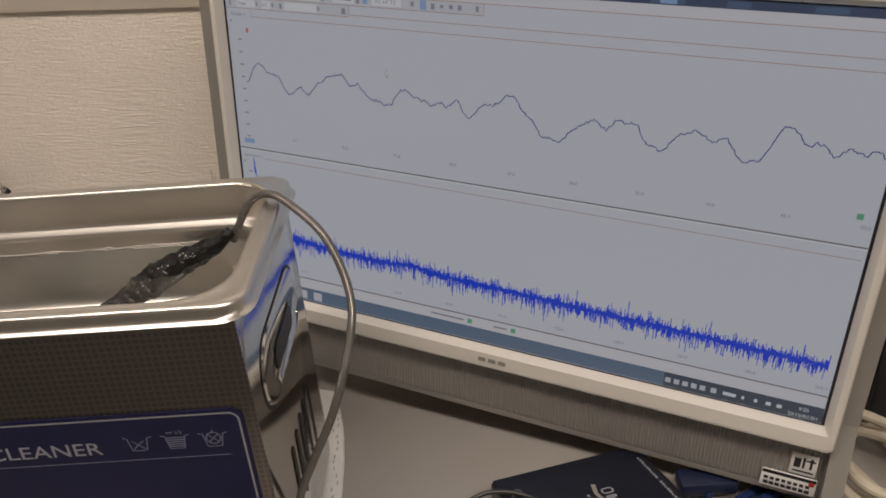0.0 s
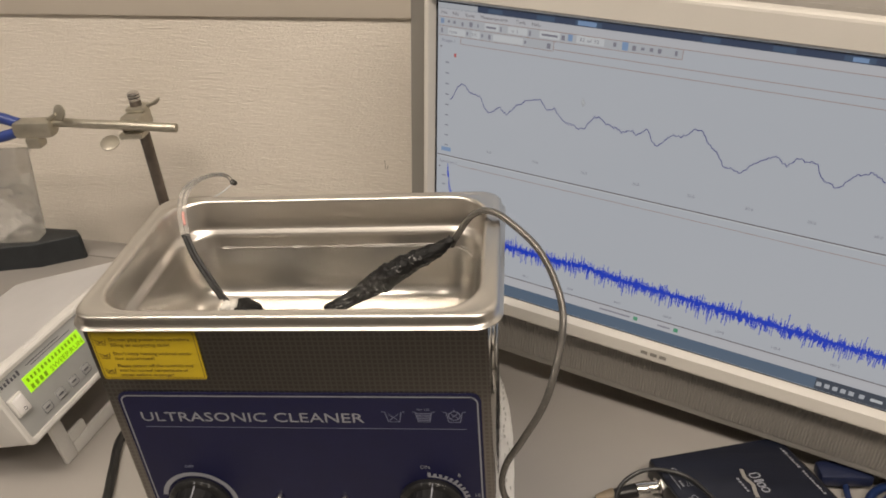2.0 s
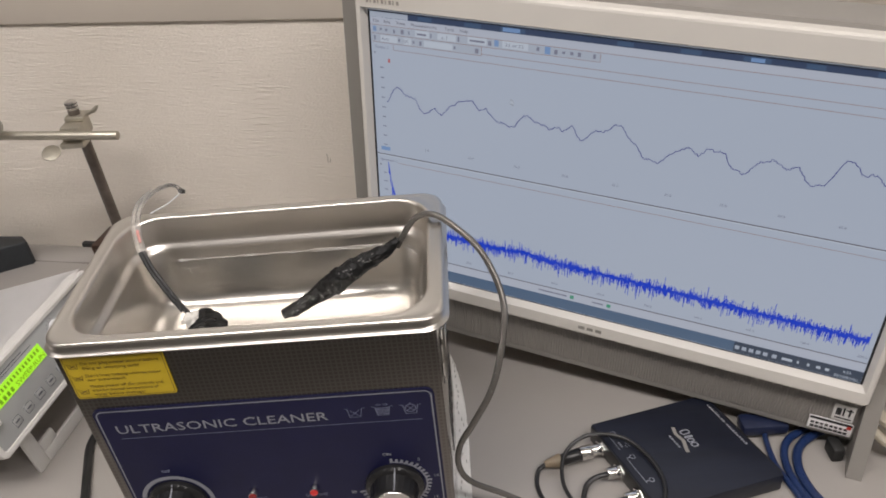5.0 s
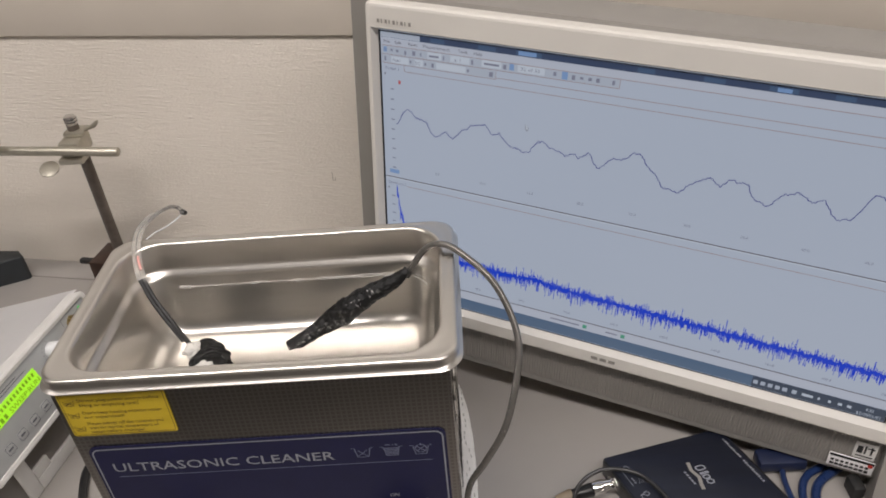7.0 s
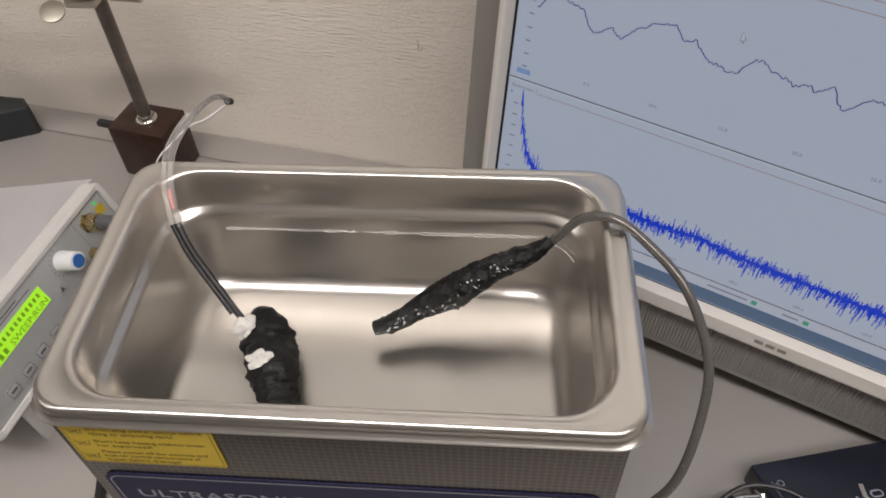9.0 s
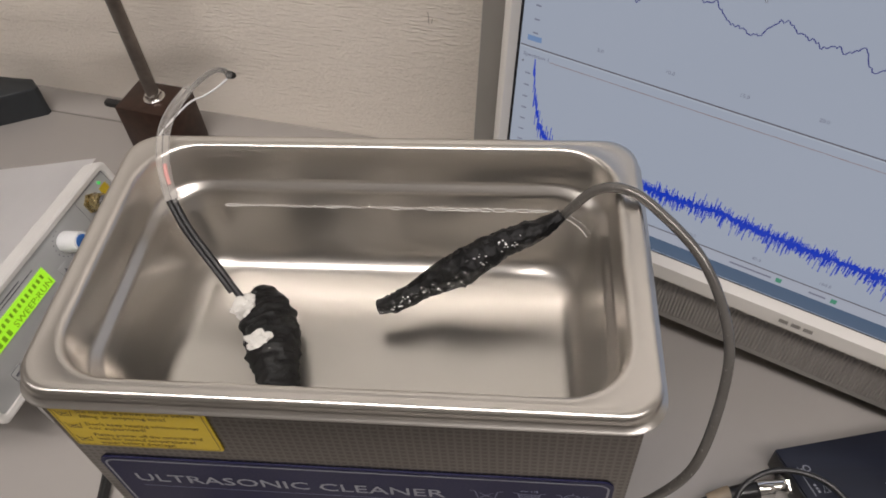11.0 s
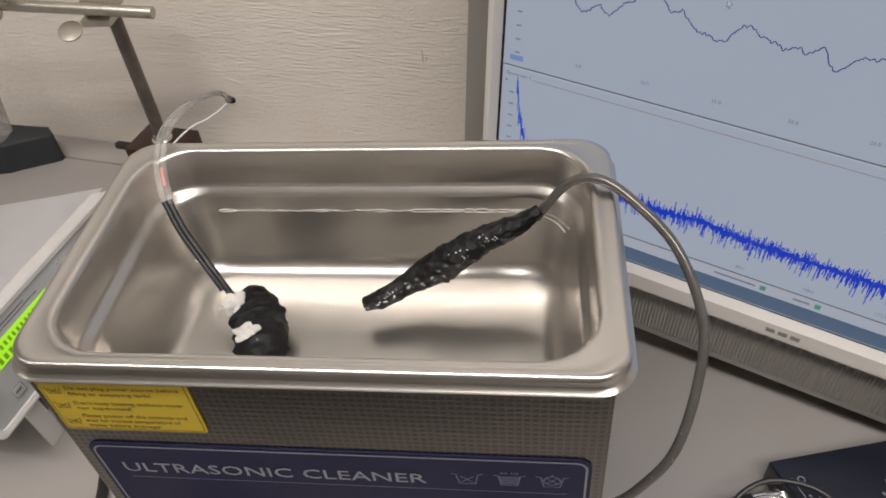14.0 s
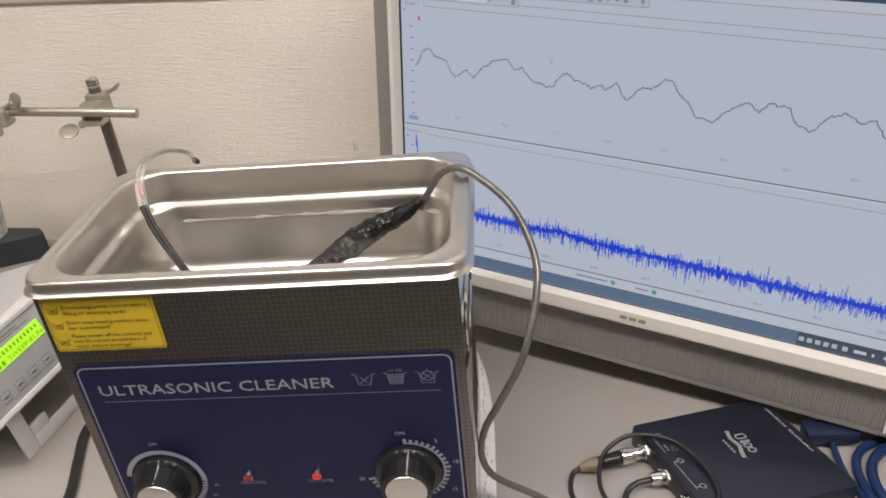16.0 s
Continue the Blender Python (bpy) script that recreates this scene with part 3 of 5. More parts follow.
def water_edge():
    """Meniscus of the water: its glints built as a thin white thread with small loops along the tank's back wall."""
    rng = random.Random(8)
    bm = bmesh.new()
    y = CY + 0.0606
    x = -0.070
    while x < 0.104:
        if rng.random() < 0.55:
            w = rng.uniform(0.0022, 0.0046)
            h = rng.uniform(0.0007, 0.0013)
            ring = [(x + w + w * math.cos(a), y - 0.0004, WATER_Z + 0.0006 + h * math.sin(a)) for a in [2 * math.pi * i / 10 for i in range(11)]]
            tube(ring, 0.00026, 2, 5, bm)
            x += 2 * w
        else:
            w = rng.uniform(0.005, 0.014)
            line = [(x + w * i / 5, y - 0.0004, WATER_Z + 0.0005 + rng.uniform(-0.0005, 0.0006)) for i in range(6)]
            tube(line, 0.00022, 3, 5, bm)
            x += w + rng.choice((0, 0, 0.003))
    for d in (0.0, 0.0022):
        corner = [(CX + 0.0865 + 0.0232 * math.sin(a) - d, CY + 0.0372 + 0.0232 * math.cos(a) - d, WATER_Z + 0.0006) for a in (0.45, 0.65, 0.85, 1.05, 1.2)]
        tube(corner, 0.0003, 3, 5, bm)
    solo("water_edge", bm, "bubble_and_glint", "thin white looped threads standing for glints of the meniscus along the water edge", "water edge", kind="stuff")


MAT["bubble_and_glint"] = surface("bubble_and_glint", (0.75, 0.74, 0.72), 0.15, 0.3)
water_edge()


def wrapped(line, radii, seed, turns=9.0, flat=1.0):
    """A bundle wound in soft tape: spiral overlaps, fine wrinkles and a lumpy outline."""
    path = smooth_path(line, 14)
    rr = [v.x for v in smooth_path([(q, 0, 0) for q in radii], 14)]
    k = 40
    rings = []
    for i, p in enumerate(path):
        t = (path[min(i + 1, len(path) - 1)] - path[max(i - 1, 0)]).normalized()
        side = t.cross(Vector((0, 0, 1))).normalized()
        nrm = side.cross(t).normalized()
        f = i / (len(path) - 1)
        ring = []
        for j in range(k):
            a = 2 * math.pi * j / k
            d = side * math.cos(a) + nrm * math.sin(a) * flat
            q = p * 100 + d * 1.2 + Vector((seed * 7.1, 0, 0))
            fold = (f * turns + a / (2 * math.pi) + 0.35 * noise.noise(q * 0.8)) % 1.0
            r = rr[i] * (0.95 + 0.08 * fold + 0.16 * noise.noise(q * 1.2) + 0.13 * noise.noise(q * 2.9) + 0.10 * abs(noise.noise(q * 6.0)))
            ring.append(p + d * r)
        rings.append(ring)
    return loft(rings, None, True, True)


def probe():
    """Microphone probe wrapped in black tape on a grey cable that runs over the rim to the oscilloscope."""
    pr = thing("taped_probe", (0.06, 0.11, 0.18), "black-taped probe on a grey cable, dipped in the water", "probe")
    tip, top = Vector((0.0165, 0.0872, 0.1765)), Vector((0.1075, 0.1186, 0.2165))
    side = (top - tip).cross(Vector((0, 0, 1))).normalized()
    radii = [0.0036, 0.0050, 0.0054, 0.0058, 0.0070, 0.0083, 0.0087, 0.0079, 0.0071, 0.0067, 0.0060, 0.0044, 0.0031]
    line = [tip.lerp(top, i / 12) + side * 0.0011 * math.sin(i * 1.3) + Vector((0, 0, 0.0012 * math.sin(i * 0.9 + 2) - 0.0012 * math.sin(math.pi * i / 12))) for i in range(13)]
    part("tape_wrap", wrapped(line, radii, 3), "tape", pr, "wet wrinkled black tape")
    CAB = [(0.1060, 0.1205, 0.2090), (0.1120, 0.1195, 0.2200), (0.1225, 0.1165, 0.2360), (0.1350, 0.1105, 0.2425), (0.1489, 0.1015, 0.2385), (0.1688, 0.0836, 0.2254), (0.1811, 0.0626, 0.2024), (0.1806, 0.0438, 0.1823), (0.1705, 0.0208, 0.1543), (0.1553, 0.0168, 0.1228), (0.1435, 0.0226, 0.0925), (0.1405, 0.0245, 0.0668), (0.1485, 0.0246, 0.0468), (0.1737, 0.0233, 0.0304), (0.2050, 0.0190, 0.0120), (0.2350, 0.0100, 0.0032), (0.2600, -0.0150, 0.0030), (0.2700, -0.0600, 0.0030)]
    part("cable", tube(CAB, 0.0024, 8, 12), "grey_cable", pr, "shiny grey cable")
    rng = random.Random(3)
    b = bmesh.new()
    for i in range(110):
        t = rng.random() ** 1.3 * 0.8
        k = t * 12
        p = line[int(k)].lerp(line[int(k) + 1], k - int(k))
        r = radii[int(k)] + (radii[int(k) + 1] - radii[int(k)]) * (k - int(k))
        a = rng.uniform(-0.5, 1.2)
        d = Vector((0.25 * math.sin(a), -math.cos(a), 0.2 + math.sin(a))).normalized()
        s = bmesh.new()
        bmesh.ops.create_icosphere(s, subdivisions=1, radius=rng.uniform(0.00018, 0.00042))
        s.transform(Matrix.Translation(p + d * r * 1.03) @ Matrix.Diagonal((rng.uniform(0.8, 2.2), 1, 1, 1)))
        merge(b, s)
    tagged(part("air_bubble", b, "bubble_and_glint", pr, "tiny air bubbles on the tape"), kind="stuff")


probe()


def lump(center, radii, seed, rough=0.25, n=3, turn=0):
    b = bmesh.new()
    bmesh.ops.create_icosphere(b, subdivisions=n, radius=1)
    for v in b.verts:
        k = 1 + rough * noise.noise(v.co * 1.7 + Vector((seed, 0, 0))) + rough * 0.5 * noise.noise(v.co * 4.5 + Vector((0, seed, 0)))
        v.co = Vector((v.co.x * radii[0], v.co.y * radii[1], v.co.z * radii[2])) * k
    b.transform(Matrix.Translation(center) @ Matrix.Rotation(radians(turn), 4, "Z"))
    return b


def transducer():
    tr = thing("taped_transducer", (-0.035, 0.07, 0.165), "black-taped transducer with white putty and a clear tube, under water", "transducer")
    body = [(-0.0475, 0.0955, 0.1790), (-0.0450, 0.0905, 0.1785), (-0.0405, 0.0800, 0.1780), (-0.0365, 0.0710, 0.1775), (-0.0325, 0.0610, 0.1775), (-0.0298, 0.0520, 0.1770), (-0.0262, 0.0440, 0.1760), (-0.0222, 0.0360, 0.1755), (-0.0190, 0.0260, 0.1750)]
    part("tape_wrap", wrapped([Vector(q) for q in body], [0.0040, 0.0088, 0.0128, 0.0132, 0.0136, 0.0118, 0.0096, 0.0088, 0.0060], 5, 5.0, 0.8), "tape", tr, "wet lumpy black tape")
    part("putty", lump((-0.0500, 0.0790, 0.1858), (0.0060, 0.0068, 0.0042), 2, 0.4, 4, turn=-35), "putty", tr, "white putty")
    part("putty", lump((-0.0362, 0.0590, 0.1868), (0.0064, 0.0052, 0.0028), 7, 0.6, 4, turn=10), "putty", tr, "white putty")
    T = [(-0.0990, 0.2480, 0.2010), (-0.0995, 0.2430, 0.2080), (-0.1005, 0.2330, 0.2155), (-0.1005, 0.2180, 0.2230), (-0.0990, 0.1950, 0.2325), (-0.0970, 0.1700, 0.2398), (-0.0955, 0.1500, 0.2420), (-0.0925, 0.1330, 0.2385), (-0.0890, 0.1215, 0.2315), (-0.0855, 0.1130, 0.2245)]
    for dx, r in ((0.0018, 0.0017), (-0.0018, 0.0015)):
        k = 4 if dx < 0 else 0
        pair = [(p[0] + dx * min(1, (i + k) / 4), p[1], p[2] + 0.0003 * i / 9) for i, p in enumerate(T[k:])]
        part("clear_tube", tube(pair, r, 8, 12), MAT["clear_tube"], tr, "clear soft plastic tube").visible_shadow = False
    part("pink_mark", tube([(-0.0905, 0.1285, 0.2365), (-0.0890, 0.1240, 0.2338), (-0.0872, 0.1200, 0.2308)], 0.0010, 4, 6), "pink", tr)
    part("tube_plug", cyl((-0.0990, 0.2480, 0.2010), (-0.0984, 0.2520, 0.1975), 0.0026, 0.0022, 10), "black_matt", tr)
    for dx, r, n in ((0.0010, 0.0018, 6), (-0.0011, 0.0014, 5)):
        sleeve = [(-0.0862, 0.1140, 0.2260), (-0.0800, 0.1065, 0.2150), (-0.0730, 0.1005, 0.2050), (-0.0650, 0.0940, 0.1955), (-0.0565, 0.0860, 0.1890), (-0.0500, 0.0800, 0.1850)]
        part("black_sleeve", tube([(q[0] + dx, q[1] + dx * 0.5, q[2]) for q in sleeve[:n]], r, 8, 10), "black_cable", tr, "thin black sleeve")
    part("thin_wire", tube([(-0.0990, 0.2500, 0.1990), (-0.1080, 0.2460, 0.1930), (-0.1180, 0.2430, 0.1880), (-0.1283, 0.2410, 0.1840), (-0.1374, 0.2283, 0.1800), (-0.1480, 0.2220, 0.1700), (-0.1560, 0.2160, 0.1500), (-0.1580, 0.2100, 0.1250)], 0.0006, 8, 6), "knob_white", tr, "thin white wire")


MAT["clear_tube"] = clear("clear_tube", 0.15, (0.99, 0.985, 0.975), 1.14, 0.13)[0]
MAT["pink"] = surface("pink_mark", (0.65, 0.25, 0.22), 0.5)
transducer()


# ---- the all-in-one computer ----
W, H = 0.4285, 0.2490


def monitor_space():
    yaw, lean, roll = radians(-24.9), radians(4.6), radians(-2.61)
    u = Vector((math.cos(yaw), math.sin(yaw), 0))
    nn = Vector((math.sin(yaw), -math.cos(yaw), 0))
    v = Vector((0, 0, math.cos(lean))) - nn * math.sin(lean)
    u, v = u * math.cos(roll) + v * math.sin(roll), v * math.cos(roll) - u * math.sin(roll)
    n = u.cross(v)
    m = Matrix((u, v, n)).transposed().to_4x4()
    m.translation = (0.0928, 0.2603, 0.3481)
    return m


MON = monitor_space()


def rect_ring(x0, x1, y0, y1, r, z):
    return rrect((x0 + x1) / 2, (y0 + y1) / 2, (x1 - x0) / 2, (y1 - y0) / 2, r, z, 4)


SCREEN = (0.495, 0.555, 0.64)
for nm, col in (("scr_bg", SCREEN), ("scr_panel", (0.53, 0.57, 0.64)), ("scr_title", (0.05, 0.075, 0.14)), ("scr_sky", (0.07, 0.12, 0.21)), ("scr_tool", (0.47, 0.52, 0.59)), ("scr_light", (0.60, 0.66, 0.72)),
                ("scr_line", (0.16, 0.15, 0.17)), ("scr_red", (0.55, 0.12, 0.12)), ("scr_edge", (0.36, 0.24, 0.20)), ("scr_trace", (0.02, 0.02, 0.24)), ("scr_blue", (0.0, 0.05, 0.66)), ("scr_ink", (0.24, 0.25, 0.32)), ("scr_bar", (0.10, 0.16, 0.25)), ("scr_bar2", (0.045, 0.065, 0.10)), ("scr_green", (0.08, 0.36, 0.22)), ("scr_mid", (0.22, 0.36, 0.60))):
    MAT[nm] = glow(nm, col, 0.67, 0.35)


def computer():
    pc = thing("computer", MON @ Vector((W / 2, -0.326, -0.06)), "white and silver all-in-one desktop computer showing a waveform", "computer")
    x0, x1, y0, y1 = -0.0085, W + 0.0085, -H - 0.0165, 0.0225
    rings = [rect_ring(x0, x1, y0, y1, 0.004, -0.012), rect_ring(x0, x1, y0, y1, 0.004, 0.003), rect_ring(x0 + 0.0012, x1 - 0.0012, y0 + 0.0012, y1 - 0.0012, 0.004, 0.0055),
             rect_ring(x0 + 0.003, x1 - 0.003, y0 + 0.003, y1 - 0.003, 0.003, 0.0060), rect_ring(-0.0034, W + 0.0034, -H - 0.0034, 0.0034, 0.001, 0.0058), rect_ring(-0.0028, W + 0.0028, -H - 0.0028, 0.0028, 0.001, 0.0046), rect_ring(0, W, -H, 0, 0.0006, -0.0018)]
    bez = part("bezel", loft(rings), "bezel", pc, "white glossy bezel", space=MON, smooth=0.25)
    rings = [rect_ring(x0 - 0.0215, x1 + 0.0125, -0.314, y1 + 0.004, 0.006, -0.060), rect_ring(x0 - 0.0215, x1 + 0.0125, -0.314, y1 + 0.004, 0.006, -0.014), rect_ring(x0 - 0.0205, x1 + 0.0115, -0.313, y1 + 0.003, 0.006, -0.0095), rect_ring(x0 + 0.0005, x1 - 0.0005, -0.3125, y1 - 0.0005, 0.004, -0.0080)]
    part("casing", loft(rings, None, True, True), "silver", pc, "silver plastic casing", space=MON)
    # ribbed loudspeaker strip
    b = bmesh.new()
    n = 366
    prev = None
    for i in range(n + 1):
        x = x0 + 0.003 + (x1 - x0 - 0.006) * i / n
        z = -0.0048 + (0.0009 if i % 2 else 0.0)
        cur = [b.verts.new((x, y, zz)) for y, zz in ((y0 - 0.0015, z), (-0.306, z - 0.001))]
        if prev:
            b.faces.new((prev[0], prev[1], cur[1], cur[0]))
        prev = cur
    part("speaker_grille", b, "silver", pc, "finely ribbed silver speaker strip", space=MON, smooth=0)
    part("lower_edge", box(x0 + 0.001, x1 - 0.001, -0.3125, -0.3062, -0.0082, -0.0062, 0.0006), "silver", pc, space=MON)
    ends = ((-0.230, -0.0092), (-0.250, -0.0086), (-0.3306, 0.0190))
    leg = loft([[Vector((x, y, z)) for x, z in ((x1 - 0.0005, -0.058), (x1 + 0.0115, -0.058), (x1 + 0.0115, front), (x1 - 0.0005, front))] for y, front in ends], None, True, True)
    part("leg", leg, "silver", pc, "silver foot bar", space=MON, smooth=0)
    part("rubber_foot", box(0.4500, 0.4600, 0.0560, 0.0720, 0.0005, 0.0150, 0.002), "black_matt", pc, "black rubber foot")
    part("stand", box(0.12, 0.31, -0.3235, -0.296, -0.055, -0.02, 0.003), "silver", pc, space=MON)
    # maker's marks as plain shapes
    b = bmesh.new()
    for i in range(3):
        quad(0.2010 + i * 0.0076, 0.2066 + i * 0.0076, -0.2592, -0.2560, 0.0064, b)
    part("maker_mark", b, "silver", bez, "grey maker's mark", space=MON)
    b = bmesh.new()
    for i in range(9):
        quad(0.0030 + i * 0.0034, 0.0030 + i * 0.0034 + (0.0010 if i % 2 else 0.0020), 0.0075, 0.0105, 0.0064, b)
    part("series_mark", b, "silver", bez, "thin grey series mark", space=MON)
    # stickers on the strip
    st = part("sticker", box(0.4010, 0.4170, -0.2890, -0.2725, -0.0040, -0.0032, 0.0002), "case", pc, "pale square sticker", space=MON @ Matrix.Translation((0.0148, -0.0030, 0)))
    b = bmesh.new()
    for q in ((0.403, 0.407, -0.2835, -0.2760), (0.408, 0.4095, -0.2835, -0.2750), (0.410, 0.4155, -0.2778, -0.2765), (0.4125, 0.414, -0.2835, -0.2750), (0.403, 0.4155, -0.2868, -0.2855)):
        quad(*q, -0.0030, b)
    part("mark", b, "dark_gap", st, space=MON @ Matrix.Translation((0.0148, -0.0030, 0)))
    st = part("sticker", box(0.3870, 0.4205, -0.3050, -0.2915, -0.0040, -0.0031, 0.0002), "paper", pc, "white printed sticker", space=MON @ Matrix.Translation((0.0135, -0.0022, 0)))
    b = quad(0.3875, 0.4200, -0.2945, -0.2918, -0.0029)
    for i in range(8):
        quad(0.389 + i * 0.0036, 0.3915 + i * 0.0036, -0.2995, -0.2970, -0.0029, b)
        quad(0.389 + i * 0.0036, 0.3920 + i * 0.0036, -0.3035, -0.3008, -0.0029, b)
    part("print", b, "dark_gap", st, space=MON @ Matrix.Translation((0.0135, -0.0022, 0)))
    part("red_dot", cyl((0.4175, -0.2955, -0.0029), (0.4175, -0.2955, -0.0027), 0.0018, n=14), "red_ink", st, space=MON @ Matrix.Translation((0.0135, -0.0022, 0)))
    return pc


pc = computer()


def screen(pc):
    Z = -0.0016
    sc = part("screen", quad(0, W, -H, 0, Z), "scr_bg", pc, "lit screen with waveform and spectrum plots", space=MON, smooth=0)
    edge = bmesh.new()
    for q in ((0, 0.0018, -H, 0), (W - 0.0018, W, -H, 0), (0, W, -0.0010, 0), (0, W, -H, -H + 0.0010)):
        quad(*q, Z + 0.0010, edge)
    part("screen_edge", edge, "dark_gap", sc, space=MON, smooth=0)

    def lay(name, quads, mat, k):
        b = bmesh.new()
        for x0, x1, v0, v1 in quads:
            quad(x0, x1, -v1, -v0, Z + 0.0002 * k, b)
        tagged(part(name, b, mat, sc, space=MON, smooth=0), kind="stuff" if len(quads) > 1 else "")

    def lines(name, paths, width, mat, k):
        b = bmesh.new()
        for pth in paths:
            strip([(x, -v) for x, v in pth], width, 0, Z + 0.0002 * k, b)
        tagged(part(name, b, mat, sc, space=MON, smooth=0), kind="stuff" if len(paths) > 1 else "")

    lay("title_bar", [(0.0018, W - 0.0018, 0.001, 0.0058)], "scr_title", 1)
    lay("title_glow", [(x, x + w, 0.0018, 0.0052) for x, w in ((0.045, 0.012), (0.085, 0.014), (0.115, 0.020), (0.205, 0.012), (0.250, 0.014), (0.292, 0.018), (0.332, 0.012), (0.375, 0.016))], "scr_sky", 2)
    lay("title_lit", [(0.117, 0.131, 0.0018, 0.0050), (0.297, 0.306, 0.0022, 0.0050)], "scr_mid", 3)
    lay("caption_end", [(0.0018, 0.036, 0.0014, 0.0056)], "scr_tool", 2)
    lay("menu_bar", [(0.0018, W - 0.0018, 0.0058, 0.0118)], "scr_panel", 1)
    lay("tool_bar", [(0.0018, 0.194, 0.0118, 0.0190), (0.0018, 0.100, 0.0190, 0.0262)], "scr_tool", 1)
    lay("tool_field", [(0.0425, 0.0545, 0.0128, 0.0180), (0.062, 0.078, 0.0128, 0.0180), (0.088, 0.104, 0.0125, 0.0178), (0.117, 0.138, 0.0122, 0.0178), (0.0105, 0.026, 0.0202, 0.0254), (0.0315, 0.0385, 0.0202, 0.0254), (0.050, 0.075, 0.0202, 0.0252)], "scr_light", 2)
    rng = random.Random(17)
    icons = [(x + rng.uniform(-0.0004, 0.0004), x + rng.uniform(0.0012, 0.0026), 0.0136 + rng.uniform(0, 0.001), 0.0160 + rng.uniform(0, 0.0016)) for x in (0.0045, 0.010, 0.0155, 0.0225, 0.0295, 0.036, 0.0555, 0.0795, 0.1055, 0.1445, 0.1590, 0.1650, 0.1710, 0.1770, 0.1885)]
    icons += [(0.0045, 0.0060, 0.0208, 0.0245), (0.0270, 0.0285, 0.0215, 0.0238), (0.0400, 0.0415, 0.0215, 0.0238), (0.0460, 0.0480, 0.0212, 0.0246), (0.0762, 0.0778, 0.0215, 0.0238), (0.0945, 0.0975, 0.0210, 0.0248)]
    lay("tool_icons", icons, "scr_ink", 3)
    lay("tool_lit", [(0.1105, 0.1140, 0.0124, 0.0172), (0.1512, 0.1556, 0.0124, 0.0182), (0.0040, 0.0070, 0.0132, 0.0172)], "scr_mid", 3)
    for word, x, v, wd in (("File", 0.0045, 0.0098, 0.0052), ("Edit", 0.0145, 0.0098, 0.0055), ("Views", 0.0255, 0.0098, 0.0082), ("Measurements", 0.0390, 0.0098, 0.0225), ("Tools", 0.0685, 0.0098, 0.0078), ("Help", 0.0815, 0.0098, 0.0070)):
        part("menu_word", words(word, 0.0036, x, -v, Z + 0.0006, width=wd), "scr_line", sc, space=MON, smooth=0)
    for word, x, v, wd in (("x 1", 0.0655, 0.0168, 0.0050), ("32 of 32", 0.1195, 0.0162, 0.0150), ("Auto", 0.0118, 0.0240, 0.0070), ("DC", 0.0322, 0.0240, 0.0042), ("Scope 1", 0.0052, 0.0312, 0.0120), ("Spectrum 1", 0.0046, 0.1340, 0.0165)):
        part("field_word", words(word, 0.0036, x, -v, Z + 0.0008, width=wd), "scr_ink", sc, space=MON, smooth=0)
    lines("field_words", [[(0.044, 0.0156), (0.0525, 0.0156)], [(0.0900, 0.0152), (0.1025, 0.0152)]], 0.0016, "scr_ink", 4)
    lines("tool_frame", [[(0.0018, 0.0190), (0.194, 0.0190)], [(0.0018, 0.0262), (0.100, 0.0262)], [(0.100, 0.0262), (0.100, 0.0190)], [(0.194, 0.0118), (0.194, 0.0190)], [(0.0018, 0.0119), (W - 0.002, 0.0121)]], 0.0004, "scr_edge", 3)
    lines("pane_outline", [[(0.100, 0.0250), (W - 0.002, 0.0254)], [(0.022, 0.0315), (W - 0.004, 0.0320)], [(0.022, 0.0270), (0.022, 0.0315)], [(0.022, 0.1345), (W - 0.004, 0.1360)]], 0.0004, "scr_edge", 2)
    lines("split_line", [[(0.0018, 0.1276), (W - 0.002, 0.1282)], [(0.040, 0.2285), (W - 0.002, 0.2285)]], 0.0009, "scr_line", 2)
    lines("split_under", [[(0.0018, 0.1287), (W - 0.002, 0.1293)]], 0.0008, "scr_light", 2)
    lay("tab_mark", [(0.0040, 0.0052, 0.0345, 0.0358), (0.0040, 0.0052, 0.1375, 0.1388)], "scr_line", 3)
    lay("axis_chip", [(0.0060, 0.0150, 0.1200, 0.1235)], "scr_mid", 3)
    lay("pane_dots", [(0.0165, 0.0185, 0.0395, 0.0425)], "scr_red", 3)
    lay("axis_dot", [(0.4170, 0.4205, 0.1085, 0.1120)], "scr_green", 3)
    lines("axis_words", [[(0.0090, 0.0475 + i * 0.0088), (0.0122, 0.0475 + i * 0.0088)] for i in range(9)] + [[(0.0070, 0.1460 + i * 0.0085), (0.0105, 0.1460 + i * 0.0085)] for i in range(8)], 0.0010, "scr_ink", 3)
    for k in range(1, 11):
        part("axis_figure", words(f"{5.0 * k:.1f}", 0.0032, 0.0098 + 0.0413 * k, -0.1174, Z + 0.0006, "CENTER"), "scr_ink", sc, space=MON, smooth=0)
        part("axis_figure", words(f"{20.0 * k:.1f}", 0.0032, 0.0088 + 0.0413 * k, -0.2240, Z + 0.0006, "CENTER"), "scr_ink", sc, space=MON, smooth=0)
    # the wave and its spectrum
    pts = []
    for i in range(520):
        x = 0.0135 + (W - 0.0175) * i / 519
        a = noise.noise((x * 40, 0.3, 1.7)) * 1.0 + noise.noise((x * 95, 4.1, 0.2)) * 0.5
        j = noise.noise((x * 900, 2.2, 7.7)) * 0.10
        pts.append((x, 0.0765 - 0.021 * (a + j)))
    lines("wave_trace", [pts], 0.00058, "scr_trace", 3)
    rng = random.Random(5)
    b = bmesh.new()
